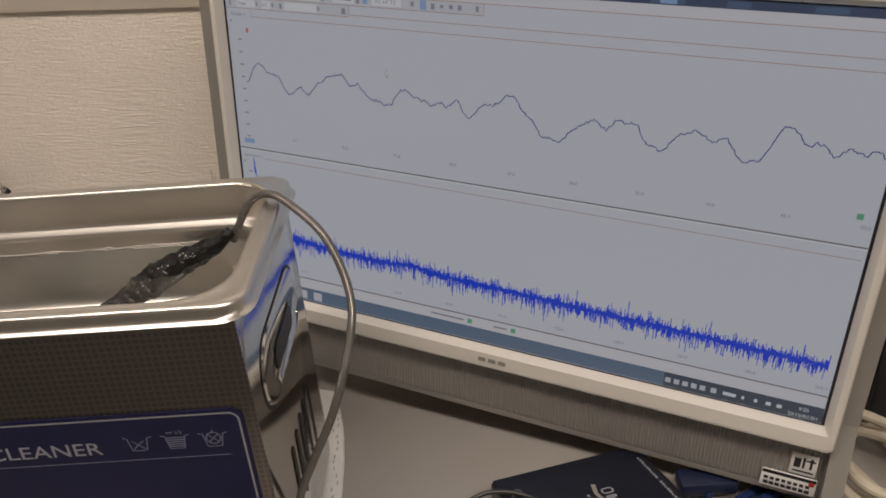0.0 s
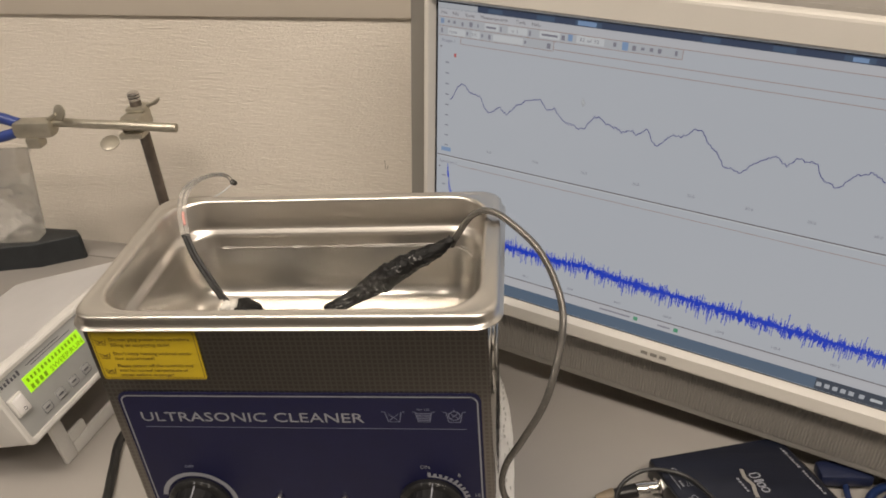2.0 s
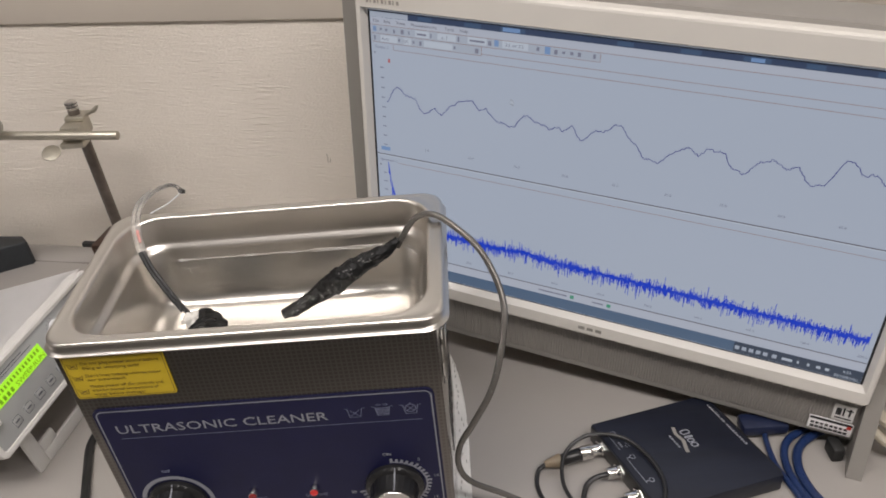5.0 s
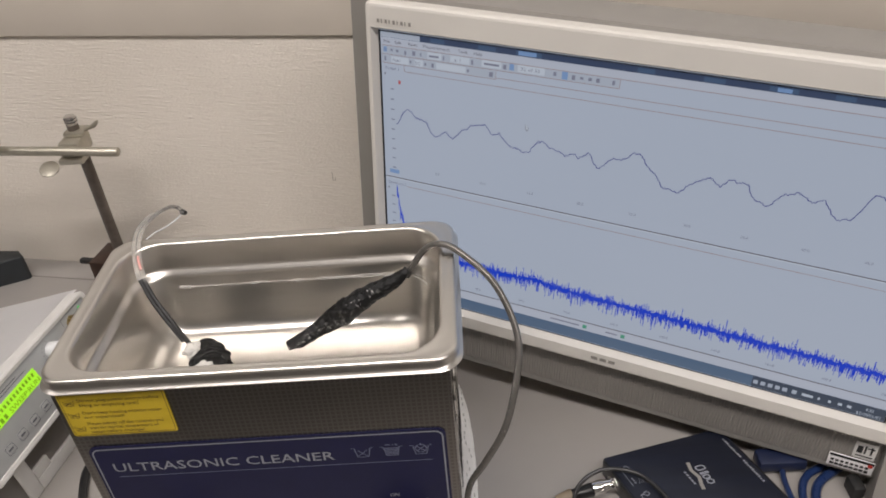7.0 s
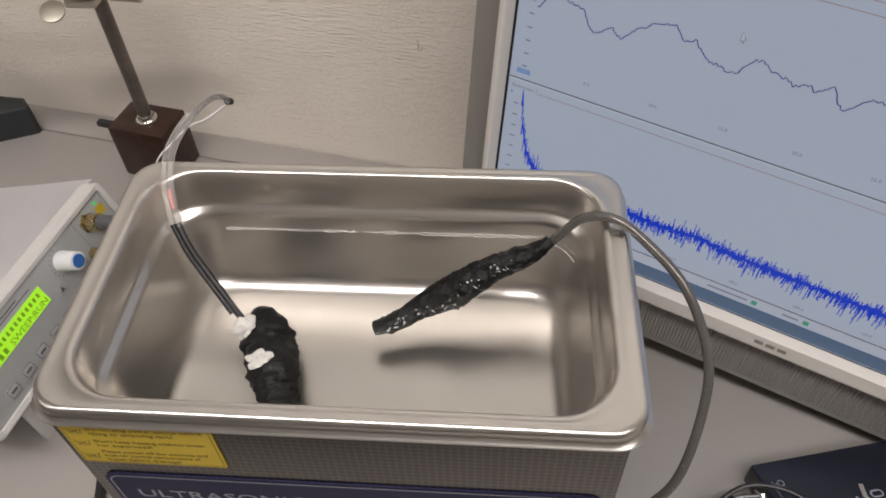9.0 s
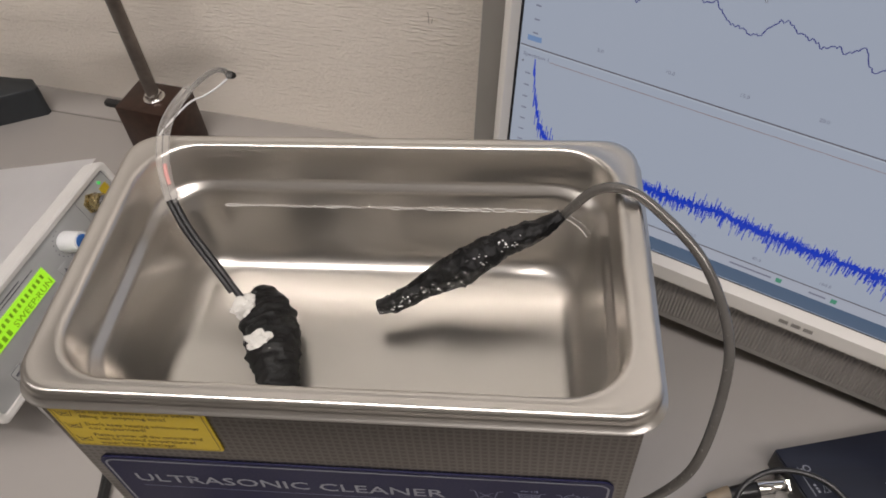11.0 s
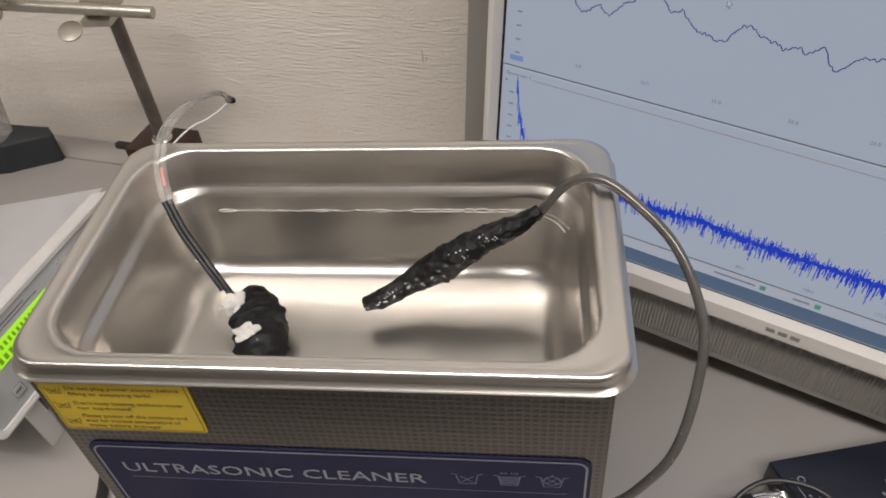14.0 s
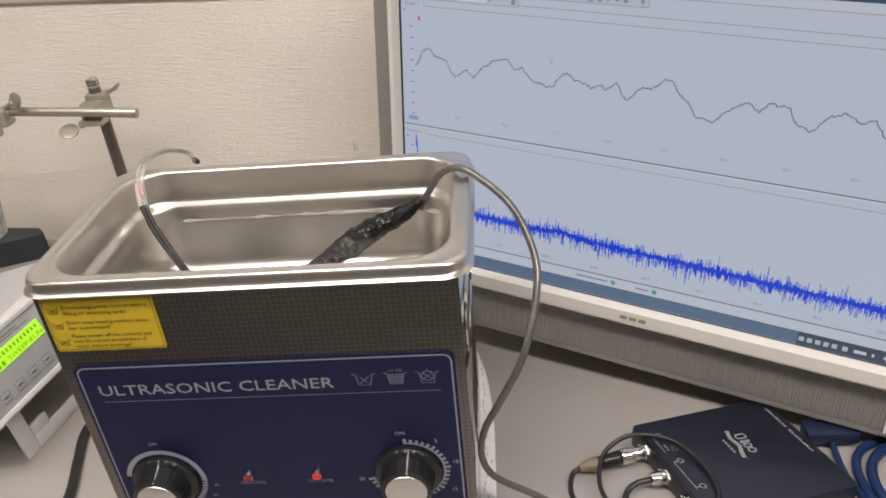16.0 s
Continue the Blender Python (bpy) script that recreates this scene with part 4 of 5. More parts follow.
    for i in range(1000):
        x = 0.0125 + 0.41 * i / 999
        f = i / 999
        base = 0.1975 + 0.0095 * f - 0.058 * math.exp(-f * 60)
        base -= 0.0025 * math.exp(-((f - 0.32) / 0.03) ** 2) + 0.0018 * math.exp(-((f - 0.10) / 0.03) ** 2)
        up = 0.0008 + abs(rng.gauss(0, 0.0033))
        if i in (165, 220, 310, 436, 620, 830):
            up = rng.uniform(0.008, 0.013)
        down = 0.0008 + abs(rng.gauss(0, 0.0052))
        w = rng.uniform(0.00019, 0.00030)
        quad(x - w, x + w, -(base + down), -(base - up), Z + 0.0006, b)
    part("spectrum_trace", b, "scr_blue", sc, space=MON, smooth=0)
    # status row, task bar
    lay("status_bar", [(0.0018, W - 0.0018, 0.2290, 0.2375)], "scr_panel", 1)
    lay("task_bar", [(0.0018, W - 0.0018, 0.2372, H - 0.001)], "scr_bar", 2)
    lay("task_dark", [(0.330, W - 0.0018, 0.2372, H - 0.001)], "scr_bar2", 3)
    lay("task_icons", [(0.030, 0.036, 0.2395, 0.2465), (0.046, 0.052, 0.2395, 0.2465), (0.058, 0.0655, 0.2395, 0.2465)], "scr_tool", 4)
    lay("tray_icons", [(x, x + 0.0035, 0.2408, 0.2445) for x in (0.331, 0.3365, 0.342, 0.3475, 0.353, 0.360)], "scr_tool", 4)
    lay("tray_marks", [(x, x + w, 0.2415, 0.2440) for x, w in ((0.3675, 0.008), (0.379, 0.0015), (0.3865, 0.002), (0.3935, 0.003), (0.400, 0.003))], "scr_light", 4)
    lines("status_words", [[(0.160, 0.2330), (0.186, 0.2330)], [(0.209, 0.2330), (0.219, 0.2330)]], 0.0014, "scr_ink", 3)
    lay("status_chip", [(0.189, 0.1925, 0.2312, 0.2348), (0.222, 0.2255, 0.2312, 0.2348)], "scr_green", 3)
    part("clock_words", words("0:25", 0.0034, 0.4155, -0.2420, Z + 0.0010, "CENTER"), "scr_light", sc, space=MON, smooth=0)
    part("clock_words", words("2010/01/01", 0.0034, 0.4155, -0.2468, Z + 0.0010, "CENTER", 0.017), "scr_light", sc, space=MON, smooth=0)
    b = bmesh.new()
    b.faces.new([b.verts.new((0.1262 + x, -0.0575 - y, Z + 0.0008)) for x, y in ((0, 0), (0.0028, 0.0040), (0.0014, 0.0040), (0.0020, 0.0058), (0.0012, 0.0060), (0.0007, 0.0044), (0, 0.0050))])
    part("cursor", b, "scr_light", sc, space=MON, smooth=0)
    b = strip([(0.1262 + x, -0.0575 - y) for x, y in ((0, 0), (0.0028, 0.0040), (0.0014, 0.0040), (0.0020, 0.0058), (0.0012, 0.0060), (0.0007, 0.0044), (0, 0.0050))], 0.0004, 0, Z + 0.0010, closed=True)
    part("cursor_edge", b, "scr_line", sc, space=MON, smooth=0)


screen(pc)


# ---- oscilloscope unit and its leads ----
def slab_space(a, b, z=0.0):
    """x from a towards b on the desk, y to its left, z up."""
    a, b = Vector((*a, z)), Vector((*b, z))
    u = (b - a).normalized()
    m = Matrix((u, Vector((-u.y, u.x, 0)), Vector((0, 0, 1)))).transposed().to_4x4()
    m.translation = a
    return m


def oscilloscope():
    # corners on top: (.256,.098) back-left, (.348,.121) back-right, (.395,.037) front-right
    m = slab_space((0.256, 0.098), (0.3485, 0.1205))
    m = m @ Matrix.Translation((0, -0.094, 0))
    w, d, h = 0.098, 0.094, 0.020
    m = m @ Matrix(((1, -0.16, 0, 0.015), (0, 1, 0, 0), (0, 0, 1, 0), (0, 0, 0, 1)))
    os = thing("oscilloscope", m @ Vector((w / 2, d / 2, 0)), "navy blue brushed metal oscilloscope unit lying on the desk", "oscilloscope")
    part("case", box(0, w + 0.010, -0.004, d, 0.0015, h, 0.0012), "scope", os, "navy brushed aluminium case", space=m)
    part("end_plate", box(-0.0016, 0.0, 0.0, d - 0.002, 0.002, h - 0.0005, 0.0005), "black_plastic", os, space=m)
    part("end_plate", box(w + 0.010, w + 0.0116, 0.0, d - 0.002, 0.002, h - 0.0005, 0.0005), "black_plastic", os, space=m)
    for x in (0.012, w - 0.004):
        for y in (0.010, d - 0.012):
            part("foot", cyl((x, y, 0.0), (x, y, 0.0016), 0.005, n=14), "black_matt", os, space=m)
    z = h + 0.0003
    b = bmesh.new()
    for y0, wd, tall in ((0.0600, 0.0042, 0.0075), (0.0545, 0.0014, 0.0066), (0.0505, 0.0034, 0.0052), (0.0455, 0.0042, 0.0052)):
        strip([(p.x, p.y) for p in rrect(0.0620 + tall / 2, y0, tall / 2, wd / 2, wd / 2.2, 0, 3)], 0.0011, 0, z + 0.0002, b, closed=True)
    part("maker_mark", b, "white_ink", os, "white printed maker's mark", space=m)
    b = strip([(0.0600, 0.0680), (0.0575, 0.0600), (0.0590, 0.0520), (0.0560, 0.0450), (0.0545, 0.0400)], 0.0030, 0, z + 0.0001)
    part("swoosh", b, "silver", os, "grey printed wave mark", space=m)
    b = bmesh.new()
    for i in range(5):
        quad(0.0510, 0.0526, 0.0585 - i * 0.0030, 0.0605 - i * 0.0030, z, b)
    for i in range(20):
        if i != 9:
            quad(0.1020, 0.1036 + (0.0004 if i % 3 else -0.0003), 0.0800 - i * 0.0025, 0.0816 - i * 0.0025, z, b)
    tagged(part("small_print", b, "white_ink", os, "lines of small white print", space=m), kind="stuff")
    b = bmesh.new()
    for y in (0.078, 0.050, 0.024):
        strip(arc(0.011, y, 0.0020, 0, 340, 14), 0.0006, 0, z, b, closed=True)
        strip([(0.0085, y), (0.006, y)], 0.0007, 0, z, b)
    strip([(0.0058, 0.080), (0.0058, 0.060)], 0.0005, 0, z, b)
    strip([(0.0058, 0.050), (0.0058, 0.022)], 0.0005, 0, z, b)
    strip([(0.012, 0.061), (0.016, 0.061), (0.014, 0.0655)], 0.0006, 0, z, b, closed=True)
    for i in range(3):
        quad(0.0085, 0.0100, 0.066 - i * 0.0022, 0.0674 - i * 0.0022, z, b)
    part("socket_print", b, "white_ink", os, "small white socket symbols", space=m)
    for y in (0.074, 0.047, 0.020):
        sock = part("socket", cyl((-0.0016, y, 0.0105), (-0.0135, y, 0.0105), 0.0050, 0.0048, 18, bevel=0.0004), "chrome", os, "chrome BNC socket", space=m)
        part("socket_nut", cyl((-0.0014, y, 0.0105), (-0.0040, y, 0.0105), 0.0068, n=6), "chrome", sock, space=m)
    return m


SCOPE = oscilloscope()


def lead(name, pts, r, mat, label, k=10):
    return solo(name, tube(pts, r, 8, k), mat, label, "cable")


def scope_leads():
    def w(x, y, z):
        return SCOPE @ Vector((x, y, z))
    # connector with a cream strain relief on the first socket
    cn = thing("bnc_connector", w(-0.02, 0.074, 0.004), "BNC connector with a cream strain relief plugged into the oscilloscope", "connector")
    part("barrel", cyl(w(-0.0120, 0.074, 0.0105), w(-0.0215, 0.074, 0.0100), 0.0064, 0.0060, 18, bevel=0.0005), "chrome", cn)
    part("sleeve", cyl(w(-0.0215, 0.074, 0.0100), w(-0.0400, 0.0745, 0.0080), 0.0058, 0.0050, 16, bevel=0.0005), "black_plastic", cn)
    part("strain_relief", tube([w(-0.039, 0.0745, 0.0080), w(-0.046, 0.075, 0.0074), w(-0.053, 0.0755, 0.0066)], 0, 5, 12, radii=[0.0058, 0.0046, 0.0032], rough=0.2), "cream_plastic", cn, "lumpy cream strain relief")
    lead("black_lead", [w(-0.052, 0.0755, 0.0064), w(-0.060, 0.073, 0.004), w(-0.068, 0.060, 0.0022), w(-0.070, 0.044, 0.0022), w(-0.064, 0.020, 0.0022), w(-0.060, -0.010, 0.0022)], 0.0019, "black_cable", "thin black lead curling on the desk")
    lead("black_lead", [w(-0.0135, 0.047, 0.0105), w(-0.024, 0.047, 0.010), w(-0.034, 0.043, 0.0075), w(-0.044, 0.030, 0.004), w(-0.050, 0.010, 0.0022), w(-0.052, -0.02, 0.0022)], 0.0022, "black_cable", "thin black lead from a socket")
    lead("black_lead", [w(-0.049, 0.010, 0.006), w(-0.052, 0.030, 0.008), w(-0.050, 0.052, 0.012), w(-0.036, 0.072, 0.020), w(-0.012, 0.078, 0.0265), w(0.012, 0.068, 0.0255), w(0.020, 0.048, 0.0245), w(0.020, 0.028, 0.0235), w(0.012, 0.008, 0.0230), w(-0.006, -0.010, 0.018)], 0.0017, "black_cable", "thin black lead looped over the oscilloscope")
    lead("black_lead", [w(-0.0135, 0.020, 0.0105), w(-0.026, 0.019, 0.0095), w(-0.036, 0.010, 0.006), w(-0.040, -0.012, 0.003), w(-0.036, -0.03, 0.0022)], 0.0022, "black_cable", "thin black lead from a socket")
    # blue USB leads behind the unit
    lead("blue_lead", [(0.409, 0.1020, 0.011), (0.4060, 0.0920, 0.008), (0.4036, 0.0787, 0.0050), (0.4034, 0.0552, 0.0034), (0.4085, 0.0305, 0.0034), (0.4130, 0.0100, 0.0034), (0.4230, -0.0300, 0.0034)], 0.0024, "blue_cable", "blue USB lead lying on the desk")
    lead("blue_lead", [(0.462, 0.0980, 0.006), (0.4380, 0.0885, 0.0045), (0.4215, 0.0785, 0.0040), (0.4130, 0.0620, 0.0036), (0.4115, 0.0394, 0.0036), (0.4165, 0.0180, 0.0036), (0.4300, -0.0250, 0.0036)], 0.0033, "blue_cable", "blue USB lead lying on the desk")
    lead("blue_lead", [(0.474, 0.0920, 0.008), (0.4480, 0.0835, 0.0060), (0.4285, 0.0705, 0.0042), (0.4205, 0.0510, 0.0036), (0.4210, 0.0300, 0.0036), (0.4270, 0.0120, 0.0036), (0.4420, -0.0250, 0.0036)], 0.0038, "blue_cable", "blue USB lead lying on the desk")
    pl = thing("usb_plug", (0.40, 0.105, 0), "dark blue USB plug in the back of the oscilloscope", "plug")
    part("shell", box(0.385, 0.425, 0.085, 0.103, 0.004, 0.016, 0.003), "blue_dark", pl, space=Matrix.Identity(4))


MAT["blue_dark"] = surface("dark_blue_plastic", (0.012, 0.018, 0.05), 0.4)
scope_leads()


# ---- foam mat under the cleaner ----
def foam_mat():
    fm = thing("foam_mat", (0.03, 0.08, 0.0), "thin white packing foam mat with slits under the cleaner", "foam mat")
    rng = random.Random(6)
    edge = smooth_path([(0.1470, -0.012, 0), (0.1475, 0.020, 0), (0.1478, 0.055, 0), (0.1476, 0.085, 0), (0.1474, 0.115, 0), (0.1452, 0.156, 0), (0.1396, 0.195, 0), (0.1300, 0.230, 0)], 6)
    out = [(p.x + 0.0006 * noise.noise((p.y * 120, 0, 0)), p.y) for p in edge] + [(0.11, 0.236), (-0.06, 0.226), (-0.085, 0.15), (-0.09, 0.02), (-0.08, 0.006), (0.09, 0.004), (0.135, -0.004)]
    lo = [Vector((x, y, 0.0003)) for x, y in out]
    mid = [Vector((x, y, 0.0026)) for x, y in out]
    c = Vector((0.03, 0.078, 0))
    hi = [Vector((x, y, 0.0038)) + (c - Vector((x, y, 0))).normalized() * 0.0012 for x, y in out]
    inn = [Vector((x, y, 0.0038 + 0.0005 * noise.noise((x * 90, y * 90, 2)))) + (c - Vector((x, y, 0))).normalized() * 0.006 for x, y in out]
    part("mat", loft([lo, mid, hi, inn], None, True, True), "foam", fm, "white foam")
    for i in range(64):
        y = -0.008 + 0.0035 * i + rng.uniform(-0.001, 0.001)
        x = 0.1380 + rng.uniform(0.0, 0.0070) - max(0, y - 0.12) ** 2 * 1.2
        a = rng.uniform(-0.4, 0.4)
        if i % 2:
            part("slit", plate([(x - 0.0004, y - 0.0016), (x + 0.0004, y - 0.0016), (x + 0.0004 + 0.0013 * a, y + 0.0016), (x - 0.0004 + 0.0013 * a, y + 0.0016)], 0.0036, 0.0045), "slit", fm)


foam_mat()


# ---- signal generator ----
def generator_space():
    th, ph = radians(11.3), radians(17.6)
    d = Vector((math.sin(th), math.cos(th), 0))
    out = Vector((math.cos(th), -math.sin(th), 0))
    e = Vector((0, 0, math.cos(ph))) - out * math.sin(ph)
    m = Matrix((d, e, d.cross(e))).transposed().to_4x4()
    m.translation = Vector((-0.240, 0.168, 0.0985)) - d * 0.068
    return m


GEN = generator_space()       # x along the face, y up the face, z out of it
MAT["lcd"] = glow("lcd_green", (0.42, 0.90, 0.02), 1.0, 0.3)
MAT["led_green"] = glow("led_green", (0.1, 0.8, 0.15), 0.8, 0.3)


def signal_generator():
    x0, x1, y0, y1 = -0.027, 0.160, -0.048, 0.0155
    sg = thing("signal_generator", GEN @ Vector((0.066, -0.09, -0.08)), "pale grey signal generator with lit green display, tilted on its stand", "signal generator")
    part("case", box(x0, x1, y0, y1, -0.150, -0.0035, 0.003), "case", sg, "pale grey plastic case", space=GEN)
    rim = [rect_ring(x0 - 0.001, x1 + 0.001, y0 - 0.001, y1 + 0.001, 0.006, -0.012), rect_ring(x0 - 0.001, x1 + 0.001, y0 - 0.001, y1 + 0.001, 0.006, 0.0015), rect_ring(x0 + 0.0008, x1 - 0.0008, y0 + 0.0008, y1 - 0.0008, 0.005, 0.0025), rect_ring(x0 + 0.004, x1 - 0.004, y0 + 0.004, y1 - 0.004, 0.003, 0.0020), rect_ring(x0 + 0.0045, x1 - 0.0045, y0 + 0.0045, y1 - 0.0045, 0.003, 0.0)]
    part("front_frame", loft(rim, None, False, False), "case", sg, "pale rounded front frame", space=GEN)
    face = part("face_plate", box(x0 + 0.004, x1 - 0.004, y0 + 0.004, y1 - 0.004, -0.003, 0.0003, 0.0002), "face", sg, "grey printed face plate", space=GEN)
    win = part("display", box(0.0, 0.068, -0.0145, 0.0, 0.0003, 0.0010, 0.0001), MAT["lcd"], face, "lit yellow-green display", space=GEN)
    b = words("SWEEP:RUN", 0.0062, 0.026, -0.0130, 0.0013, width=0.040)
    part("display_text", b, "lcd_ink", win, space=GEN, smooth=0)
    b = bmesh.new()
    for i in range(15):
        quad(0.003 + i * 0.0042, 0.0050 + i * 0.0042, -0.0058, -0.0024, 0.0013, b)
    for i in range(4):
        quad(0.003 + i * 0.0052, 0.0060 + i * 0.0052, -0.0128, -0.0086, 0.0013, b)
    tagged(part("display_marks", b, "lcd_ink", win, space=GEN, smooth=0), kind="stuff")
    b = bmesh.new()
    for i in range(7):
        quad(-0.022 + i * 0.0036, -0.0198 + i * 0.0036, 0.0040, 0.0085 if i in (0, 3, 6) else 0.0072, 0.0006, b)
    quad(0.010, 0.050, 0.0060, 0.0068, 0.0006, b)
    quad(0.014, 0.062, 0.0036, 0.0042, 0.0006, b)
    part("printed_line", b, "ink_dark", face, "row of dark print", space=GEN, smooth=0)
    # rocker switch
    sw = part("power_switch", box(-0.022, -0.008, -0.023, -0.005, 0.0003, 0.0040, 0.0010), "case", sg, "white rocker switch", space=GEN)
    part("rocker", box(-0.0205, -0.0095, -0.0215, -0.0065, 0.0038, 0.0066, 0.0015), "paper", sw, space=GEN)
    part("mark", strip(arc(-0.015, -0.018, 0.0013, 0, 340, 12), 0.0004, 0, 0.0068, closed=True), "ink_dark", sw, space=GEN, smooth=0)
    for i in range(6):
        x = 0.004 + i * 0.0165
        bt = part("button", box(x - 0.0048, x + 0.0048, -0.0375, -0.0290, 0.0003, 0.0012, 0.0004), "face", sg, "grey membrane button", space=GEN)
        part("button_edge", strip([(p.x, p.y) for p in rrect(x, -0.0332, 0.0046, 0.0040, 0.0012, 0, 3)], 0.0004, 0, 0.0014, closed=True), "ink_dark", bt, space=GEN, smooth=0)
        part("button_word", quad(x - 0.0028, x + 0.0028, -0.0341, -0.0325, 0.0014), "ink_dark", bt, space=GEN, smooth=0)
    bt = part("button", box(0.0748, 0.0842, -0.0205, -0.0110, 0.0003, 0.0012, 0.0004), "face", sg, "grey arrow button", space=GEN)
    part("arrow", plate([(0.0775, -0.0180), (0.0815, -0.0180), (0.0795, -0.0140)], 0.0013, 0.0015), "ink_dark", bt, space=GEN, smooth=0)
    # knob
    kb = part("tuning_knob", cyl((0.0945, -0.0030, 0.0003), (0.0945, -0.0030, 0.0175), 0.0080, 0.0068, 28, bevel=0.0008), "knob_white", sg, "white tuning knob with blue cap", space=GEN)
    part("cap", cyl((0.0945, -0.0030, 0.0174), (0.0945, -0.0030, 0.0180), 0.0052, 0.0050, 24), "knob_blue", kb, "blue cap", space=GEN)
    b = bmesh.new()
    for i in range(9):
        a = 200 + i * 20
        q = arc(0.0945, -0.0030, 0.0105, a, a, 1)[0]
        quad(q[0] - 0.0004, q[0] + 0.0004, q[1] - 0.0004, q[1] + 0.0004, 0.0006, b)
    part("dial_dots", b, "ink_dark", face, space=GEN, smooth=0)
    # output socket with its plug
    ox, oy = 0.1315, -0.0005
    so = part("output_socket", cyl((ox, oy, 0.0003), (ox, oy, 0.010), 0.0052, 0.0050, 20, bevel=0.0004), "gold", sg, "brass BNC socket", space=GEN)
    part("socket_nut", cyl((ox, oy, 0.0003), (ox, oy, 0.0028), 0.0078, n=6), "gold", so, space=GEN)
    part("socket", cyl((0.1180, -0.0200, 0.0003), (0.1180, -0.0200, 0.010), 0.0050, 0.0048, 20, bevel=0.0004), "gold", sg, "brass BNC socket", space=GEN)
    part("lamp", cyl((0.1465, 0.0055, 0.0003), (0.1465, 0.0055, 0.0012), 0.0013, n=12), MAT["led_green"], sg, "small green lamp", space=GEN)
    sg_m = part("warning_mark", plate([(p.x, p.y) for p in rrect(0.1475, -0.0015, 0.0042, 0.0038, 0.0008, 0, 3)], 0.0003, 0.0005), "yellow", face, "yellow warning mark", space=GEN, smooth=0)
    part("output_frame", strip([(p.x, p.y) for p in rrect(0.1375, -0.0080, 0.0175, 0.0180, 0.001, 0, 3)], 0.0003, 0, 0.0006, closed=True), "ink_dark", face, space=GEN, smooth=0)
    # folded stand under the front, with its cut-out
    a = [GEN @ Vector((x, y0 + 0.001, -0.012)) for x in (0.000, 0.120)]
    u = (a[1] - a[0]).normalized()
    foot = [Vector((p.x + 0.004, p.y, 0.0)) for p in a]
    top = a[0].z
    m = Matrix((u, (a[0] - foot[0]).normalized(), u.cross((a[0] - foot[0]).normalized()))).transposed().to_4x4()
    m.translation = foot[0]
    hgt = (a[0] - foot[0]).length
    b = box(0, 0.014, 0.0, hgt, -0.002, 0.002, 0.001)
    box(0.106, 0.120, 0.0, hgt, -0.002, 0.002, 0.001, bm=b)
    box(0.0145, 0.1055, 0.0, 0.013, -0.002, 0.002, 0.001, bm=b)
    box(0.0145, 0.034, 0.0132, 0.024, -0.002, 0.002, 0.001, bm=b)
    part("stand", b, "case", sg, "pale folding stand with a cut-out", space=m)
    part("rear_foot", cyl(GEN @ Vector((0.02, y0, -0.135)), GEN @ Vector((0.02, y0 - 0.02, -0.135)), 0.007, n=14), "black_matt", sg)
    part("rear_foot", cyl(GEN @ Vector((0.12, y0, -0.135)), GEN @ Vector((0.12, y0 - 0.02, -0.135)), 0.007, n=14), "black_matt", sg)
    # output plug
    pg = thing("output_plug", GEN @ Vector((ox, oy, 0.012)), "grey BNC plug on the generator's output socket", "plug")
    part("barrel", cyl((ox, oy, 0.0045), (ox, oy, 0.0125), 0.0068, 0.0066, 18, bevel=0.0005), "gold", pg, space=GEN)
    part("sleeve", cyl((ox, oy, 0.0126), (ox + 0.002, oy - 0.004, 0.034), 0.0056, 0.0046, 16, bevel=0.0006), "slate", pg, space=GEN)
    part("lead", tube([GEN @ Vector(q) for q in ((ox + 0.002, oy - 0.004, 0.034), (ox + 0.004, oy - 0.012, 0.046), (ox + 0.008, oy - 0.035, 0.052), (ox + 0.016, oy - 0.070, 0.048), (ox + 0.030, oy - 0.092, 0.030))], 0.0022, 8, 10), "black_cable", pg)
    # sheet of paper over the case
    b = bmesh.new()
    n = 10
    rows = []
    for i in range(n + 1):
        row = []
        for j in range(n + 1):
            x = x0 - 0.03 + (x1 + 0.002 - x0 + 0.03) * i / n
            z = -0.004 - 0.205 * j / n
            y = y1 + 0.0008 + 0.0006 * noise.noise((x * 20, z * 20, 0)) - max(0, -z - 0.155) ** 2 * 6
            row.append(b.verts.new((x, y, z)))
        rows.append(row)
    for i in range(n):
        for j in range(n):
            b.faces.new((rows[i][j], rows[i + 1][j], rows[i + 1][j + 1], rows[i][j + 1]))
    bmesh.ops.solidify(b, geom=b.faces[:], thickness=0.0002)
    solo("paper_sheet", b, "paper", "white sheet of paper lying on the signal generator", "paper", space=GEN)


MAT["ink_dark"] = surface("dark_ink", (0.10, 0.10, 0.12), 0.6)
MAT["slate"] = surface("slate_plastic", (0.10, 0.10, 0.105), 0.45, vary=0.15)
signal_generator()


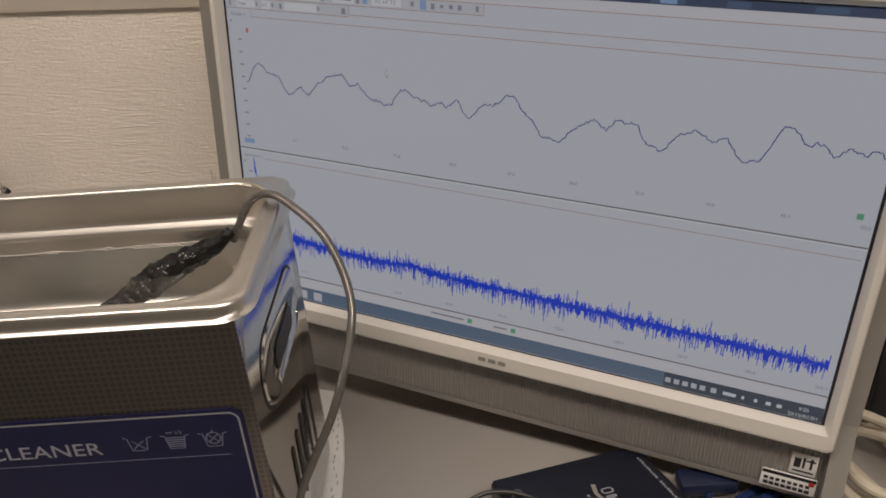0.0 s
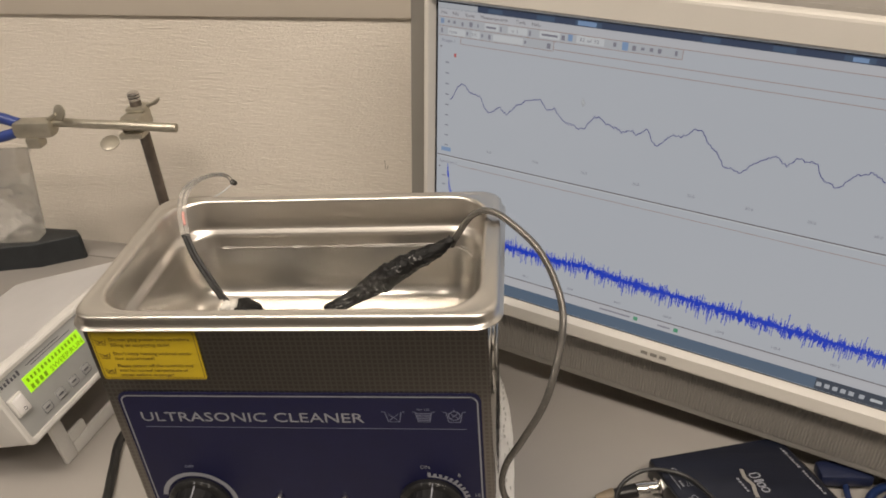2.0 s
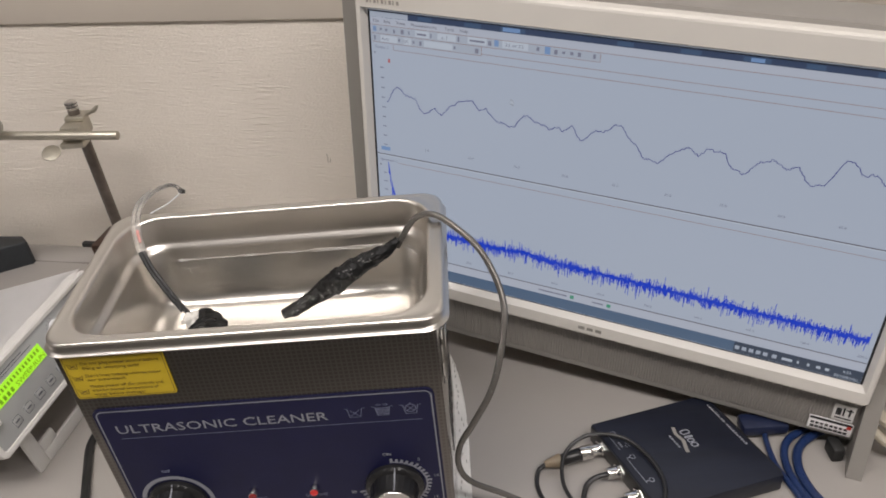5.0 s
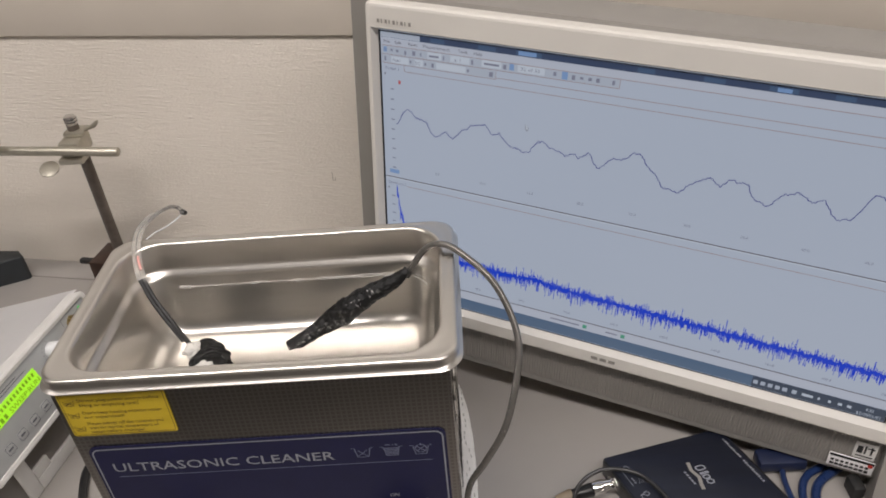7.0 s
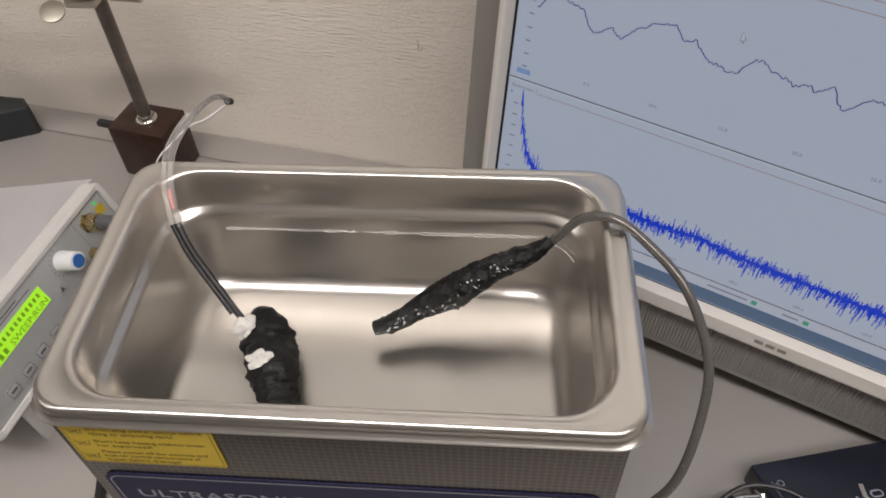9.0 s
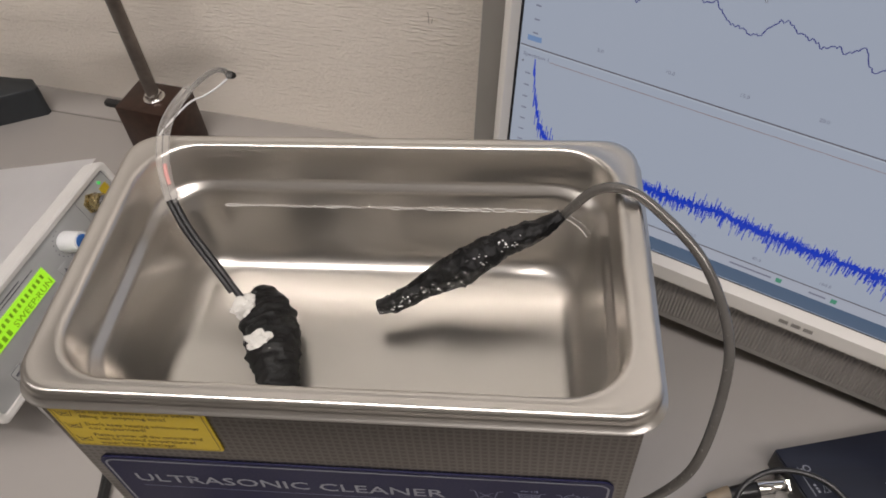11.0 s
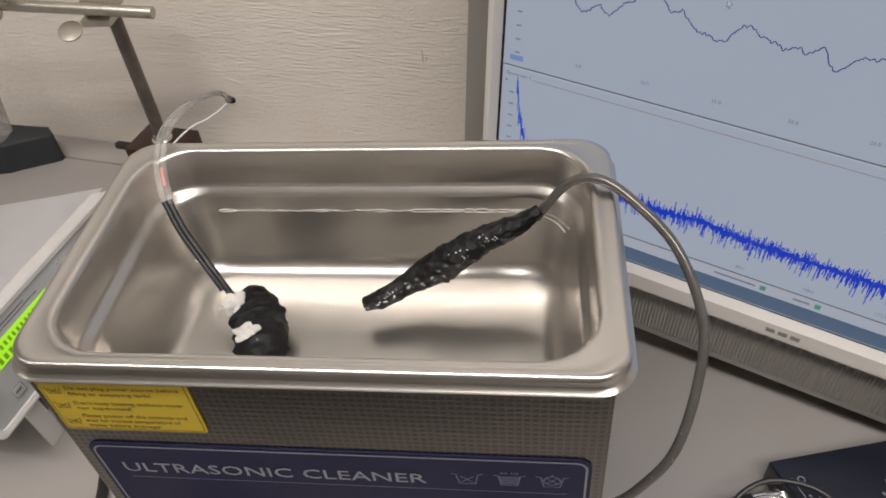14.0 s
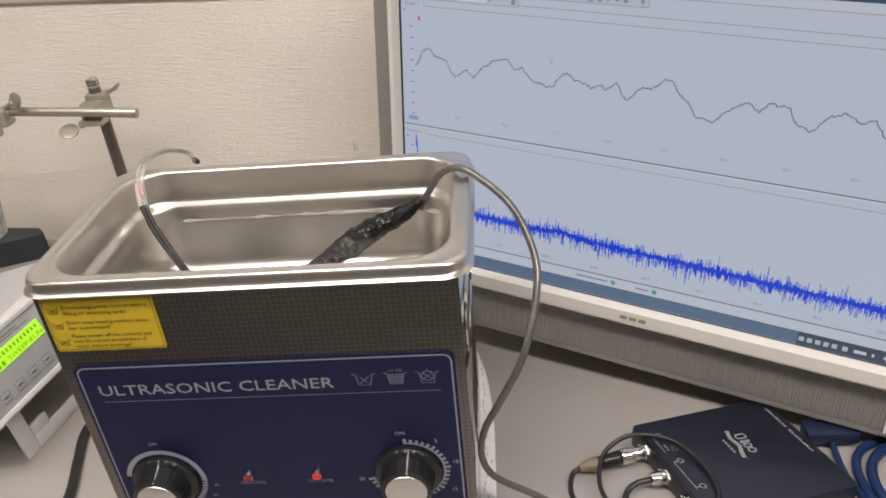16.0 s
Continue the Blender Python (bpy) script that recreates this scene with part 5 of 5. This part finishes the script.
# ---- magnetic stand with clamp ----
def lab_stand():
    c = Vector((-0.2520, 0.4020, 0))
    m = Matrix.Translation(c) @ Matrix.Rotation(radians(-12.5), 4, "Z")
    st = thing("lab_stand", c, "brown iron block stand with upright rod and clamp bar", "lab stand")
    part("base_block", box(-0.0290, 0.0290, -0.0212, 0.0212, 0.0, 0.0580, 0.0018), "iron", st, "dark brown iron block", space=m)
    part("lever", box(-0.0480, -0.0292, -0.0130, -0.0060, 0.0485, 0.0545, 0.0015), "black_matt", st, "black switch lever", space=m)
    rx, ry = -0.2505, 0.4015
    part("washer", cyl((rx, ry, 0.0580), (rx, ry, 0.0596), 0.0100, n=28, bevel=0.0004), "chrome", st)
    part("nut", cyl((rx, ry, 0.0596), (rx, ry, 0.0645), 0.0078, n=6, bevel=0.0004), "chrome", st)
    part("rod", cyl((rx, ry, 0.0646), (rx, ry, 0.2240), 0.0060, n=24), "rod", st, "brown oiled steel rod")
    part("rod_end", cyl((rx, ry, 0.2241), (rx, ry, 0.2335), 0.0062, 0.0058, 24, bevel=0.0008), "aluminium", st, "bright grooved rod end")
    for z in (0.2272, 0.2302):
        part("groove", cyl((rx, ry, z), (rx, ry, z + 0.0008), 0.00635, n=24), "black_matt", st)
    # boss head on the rod
    boss = part("boss_head", box(rx - 0.011, rx + 0.011, ry - 0.024, ry + 0.009, 0.1955, 0.2135, 0.003), "nickel", st, "dull nickel boss head")
    part("jaw", box(rx - 0.013, rx + 0.013, ry - 0.030, ry - 0.012, 0.1915, 0.1980, 0.002), "nickel", boss)
    part("jaw", box(rx - 0.009, rx + 0.013, ry - 0.010, ry + 0.010, 0.2135, 0.2185, 0.002), "nickel", boss)
    part("screw", cyl((rx - 0.016, ry - 0.020, 0.1895), (rx - 0.008, ry - 0.020, 0.1930), 0.0022, n=12), "nickel", boss)
    part("wing_screw", cyl((rx - 0.026, ry - 0.0270, 0.1870), (rx - 0.0258, ry - 0.0278, 0.1886), 0.0100, n=24, bevel=0.0004), "nickel", boss)
    part("screw", cyl((rx + 0.009, ry, 0.2160), (rx + 0.022, ry - 0.002, 0.2215), 0.0020, n=12), "nickel", boss)
    part("wing_screw", tube([(rx + 0.017, ry - 0.001, 0.2190), (rx + 0.023, ry - 0.002, 0.2220), (rx + 0.029, ry - 0.003, 0.2270)], 0, 6, 8, radii=[0.0012, 0.0024, 0.0012]), "nickel", boss)
    # bar, clamp head and its screws
    by = ry - 0.0295
    part("clamp_bar", cyl((-0.1965, by - 0.003, 0.2045), (-0.3330, by + 0.003, 0.2130), 0.0048, n=20, bevel=0.0008), "nickel", st, "dull nickel clamp bar")
    head = part("clamp_head", box(-0.374, -0.330, by - 0.010, by + 0.011, 0.1985, 0.2180, 0.006), "nickel", st, "dull nickel clamp head")
    part("screw", cyl((-0.336, by, 0.2160), (-0.322, by - 0.002, 0.2235), 0.0022, n=12), "nickel", head)
    part("wing_screw", cyl((-0.3175, by - 0.002, 0.2255), (-0.3180, by - 0.0034, 0.2260), 0.0080, n=24, bevel=0.0004), "nickel", head)
    part("jaw", box(-0.362, -0.346, by - 0.011, by + 0.005, 0.1880, 0.2005, 0.003), "nickel", head)
    part("finger", tube([(-0.368, by, 0.214), (-0.392, by, 0.221), (-0.420, by - 0.004, 0.216), (-0.455, by - 0.008, 0.207)], 0, 6, 12, radii=[0.0055, 0.0060, 0.0050, 0.0045]), "blue_paint", head, "blue coated clamp finger")
    part("finger", tube([(-0.368, by, 0.206), (-0.390, by, 0.200), (-0.420, by - 0.004, 0.196), (-0.455, by - 0.008, 0.192)], 0, 6, 12, radii=[0.0055, 0.0058, 0.0050, 0.0045]), "blue_paint", head, "blue coated clamp finger")


lab_stand()


# ---- dark plate and clear box by the wall ----
def slate_plate():
    m = Matrix.Identity(4)
    out = [(-0.4098, 0.4622), (-0.3990, 0.4500), (-0.4000, 0.4450), (-0.4430, 0.4270), (-0.4490, 0.4240), (-0.6000, 0.4000), (-0.6000, 0.4900), (-0.4600, 0.4670)]
    b = plate(out, 0.0, 0.0330)
    bmesh.ops.bevel(b, geom=[e for e in b.edges if abs(e.verts[0].co.z - e.verts[1].co.z) < 1e-6 and e.verts[0].co.z > 0.01], offset=0.002, segments=2, profile=0.5, affect="EDGES")
    solo("slate_plate", b, "rubber_dark", "dark slate-grey block lying on the desk by the wall", "plate", space=m)
    bx = thing("clear_box", (-0.49, 0.43, 0.0330), "clear plastic container standing on the dark block", "container")
    r0 = rect_ring(-0.560, -0.446, 0.430, 0.460, 0.008, 0.0336)
    r1 = rect_ring(-0.562, -0.428, 0.402, 0.460, 0.010, 0.1460)
    part("wall", loft([r0, r1], None, True, False), MAT["clear_box"], bx, "clear plastic wall").visible_shadow = False
    part("lip", loft([rect_ring(-0.564, -0.426, 0.400, 0.462, 0.011, 0.1445), rect_ring(-0.564, -0.426, 0.400, 0.462, 0.011, 0.1480), rect_ring(-0.562, -0.428, 0.402, 0.460, 0.010, 0.1485)]), MAT["clear_box"], bx)
    part("crumpled_film", lump((-0.500, 0.438, 0.064), (0.042, 0.010, 0.024), 5, 0.5, 4), MAT["film"], bx, "crumpled pale film").visible_shadow = False


MAT["clear_box"] = clear("clear_box", 0.06, (0.975, 0.975, 0.97), 1.45, 0.05)[0]
MAT["film"] = clear("film", 0.15, (0.97, 0.97, 0.96), 1.3, 0.25)[0]
slate_plate()

lead("power_cord", [(-0.120, 0.2000, 0.0040), (-0.160, 0.1850, 0.0040), (-0.198, 0.1600, 0.0040), (-0.208, 0.1300, 0.0040), (-0.198, 0.0900, 0.0040), (-0.189, 0.0580, 0.0040), (-0.186, 0.0200, 0.0040), (-0.192, -0.0400, 0.0040), (-0.200, -0.0900, 0.0040)], 0.0038, "black_cable", "black power cord lying on the desk beside the cleaner")


# ---- beside the computer ----
def side_clutter():
    rng = random.Random(12)
    for i in range(4):
        z = 0.0045 + 0.010 * i
        pts = [(0.520 + 0.012 * math.sin(i * 2.1) + 0.030 * math.cos(a), 0.095 + 0.008 * math.cos(i * 1.3) + 0.040 * math.sin(a), z + 0.006 * math.sin(2 * a + i)) for a in [2 * math.pi * k / 9 * 0.95 + i for k in range(10)]]
        pts = [(p[0], p[1], max(0.0046, p[2])) for p in pts]
        lead("beige_cable", pts, 0.0040, "beige_cable", "beige cable coiled on the desk behind the computer")
    bx = thing("black_box", (0.56, 0.13, 0.0), "black plastic box standing behind the computer", "box")
    part("shell", box(0.545, 0.64, 0.150, 0.205, 0.0, 0.125, 0.004), "black_plastic", bx)


side_clutter()
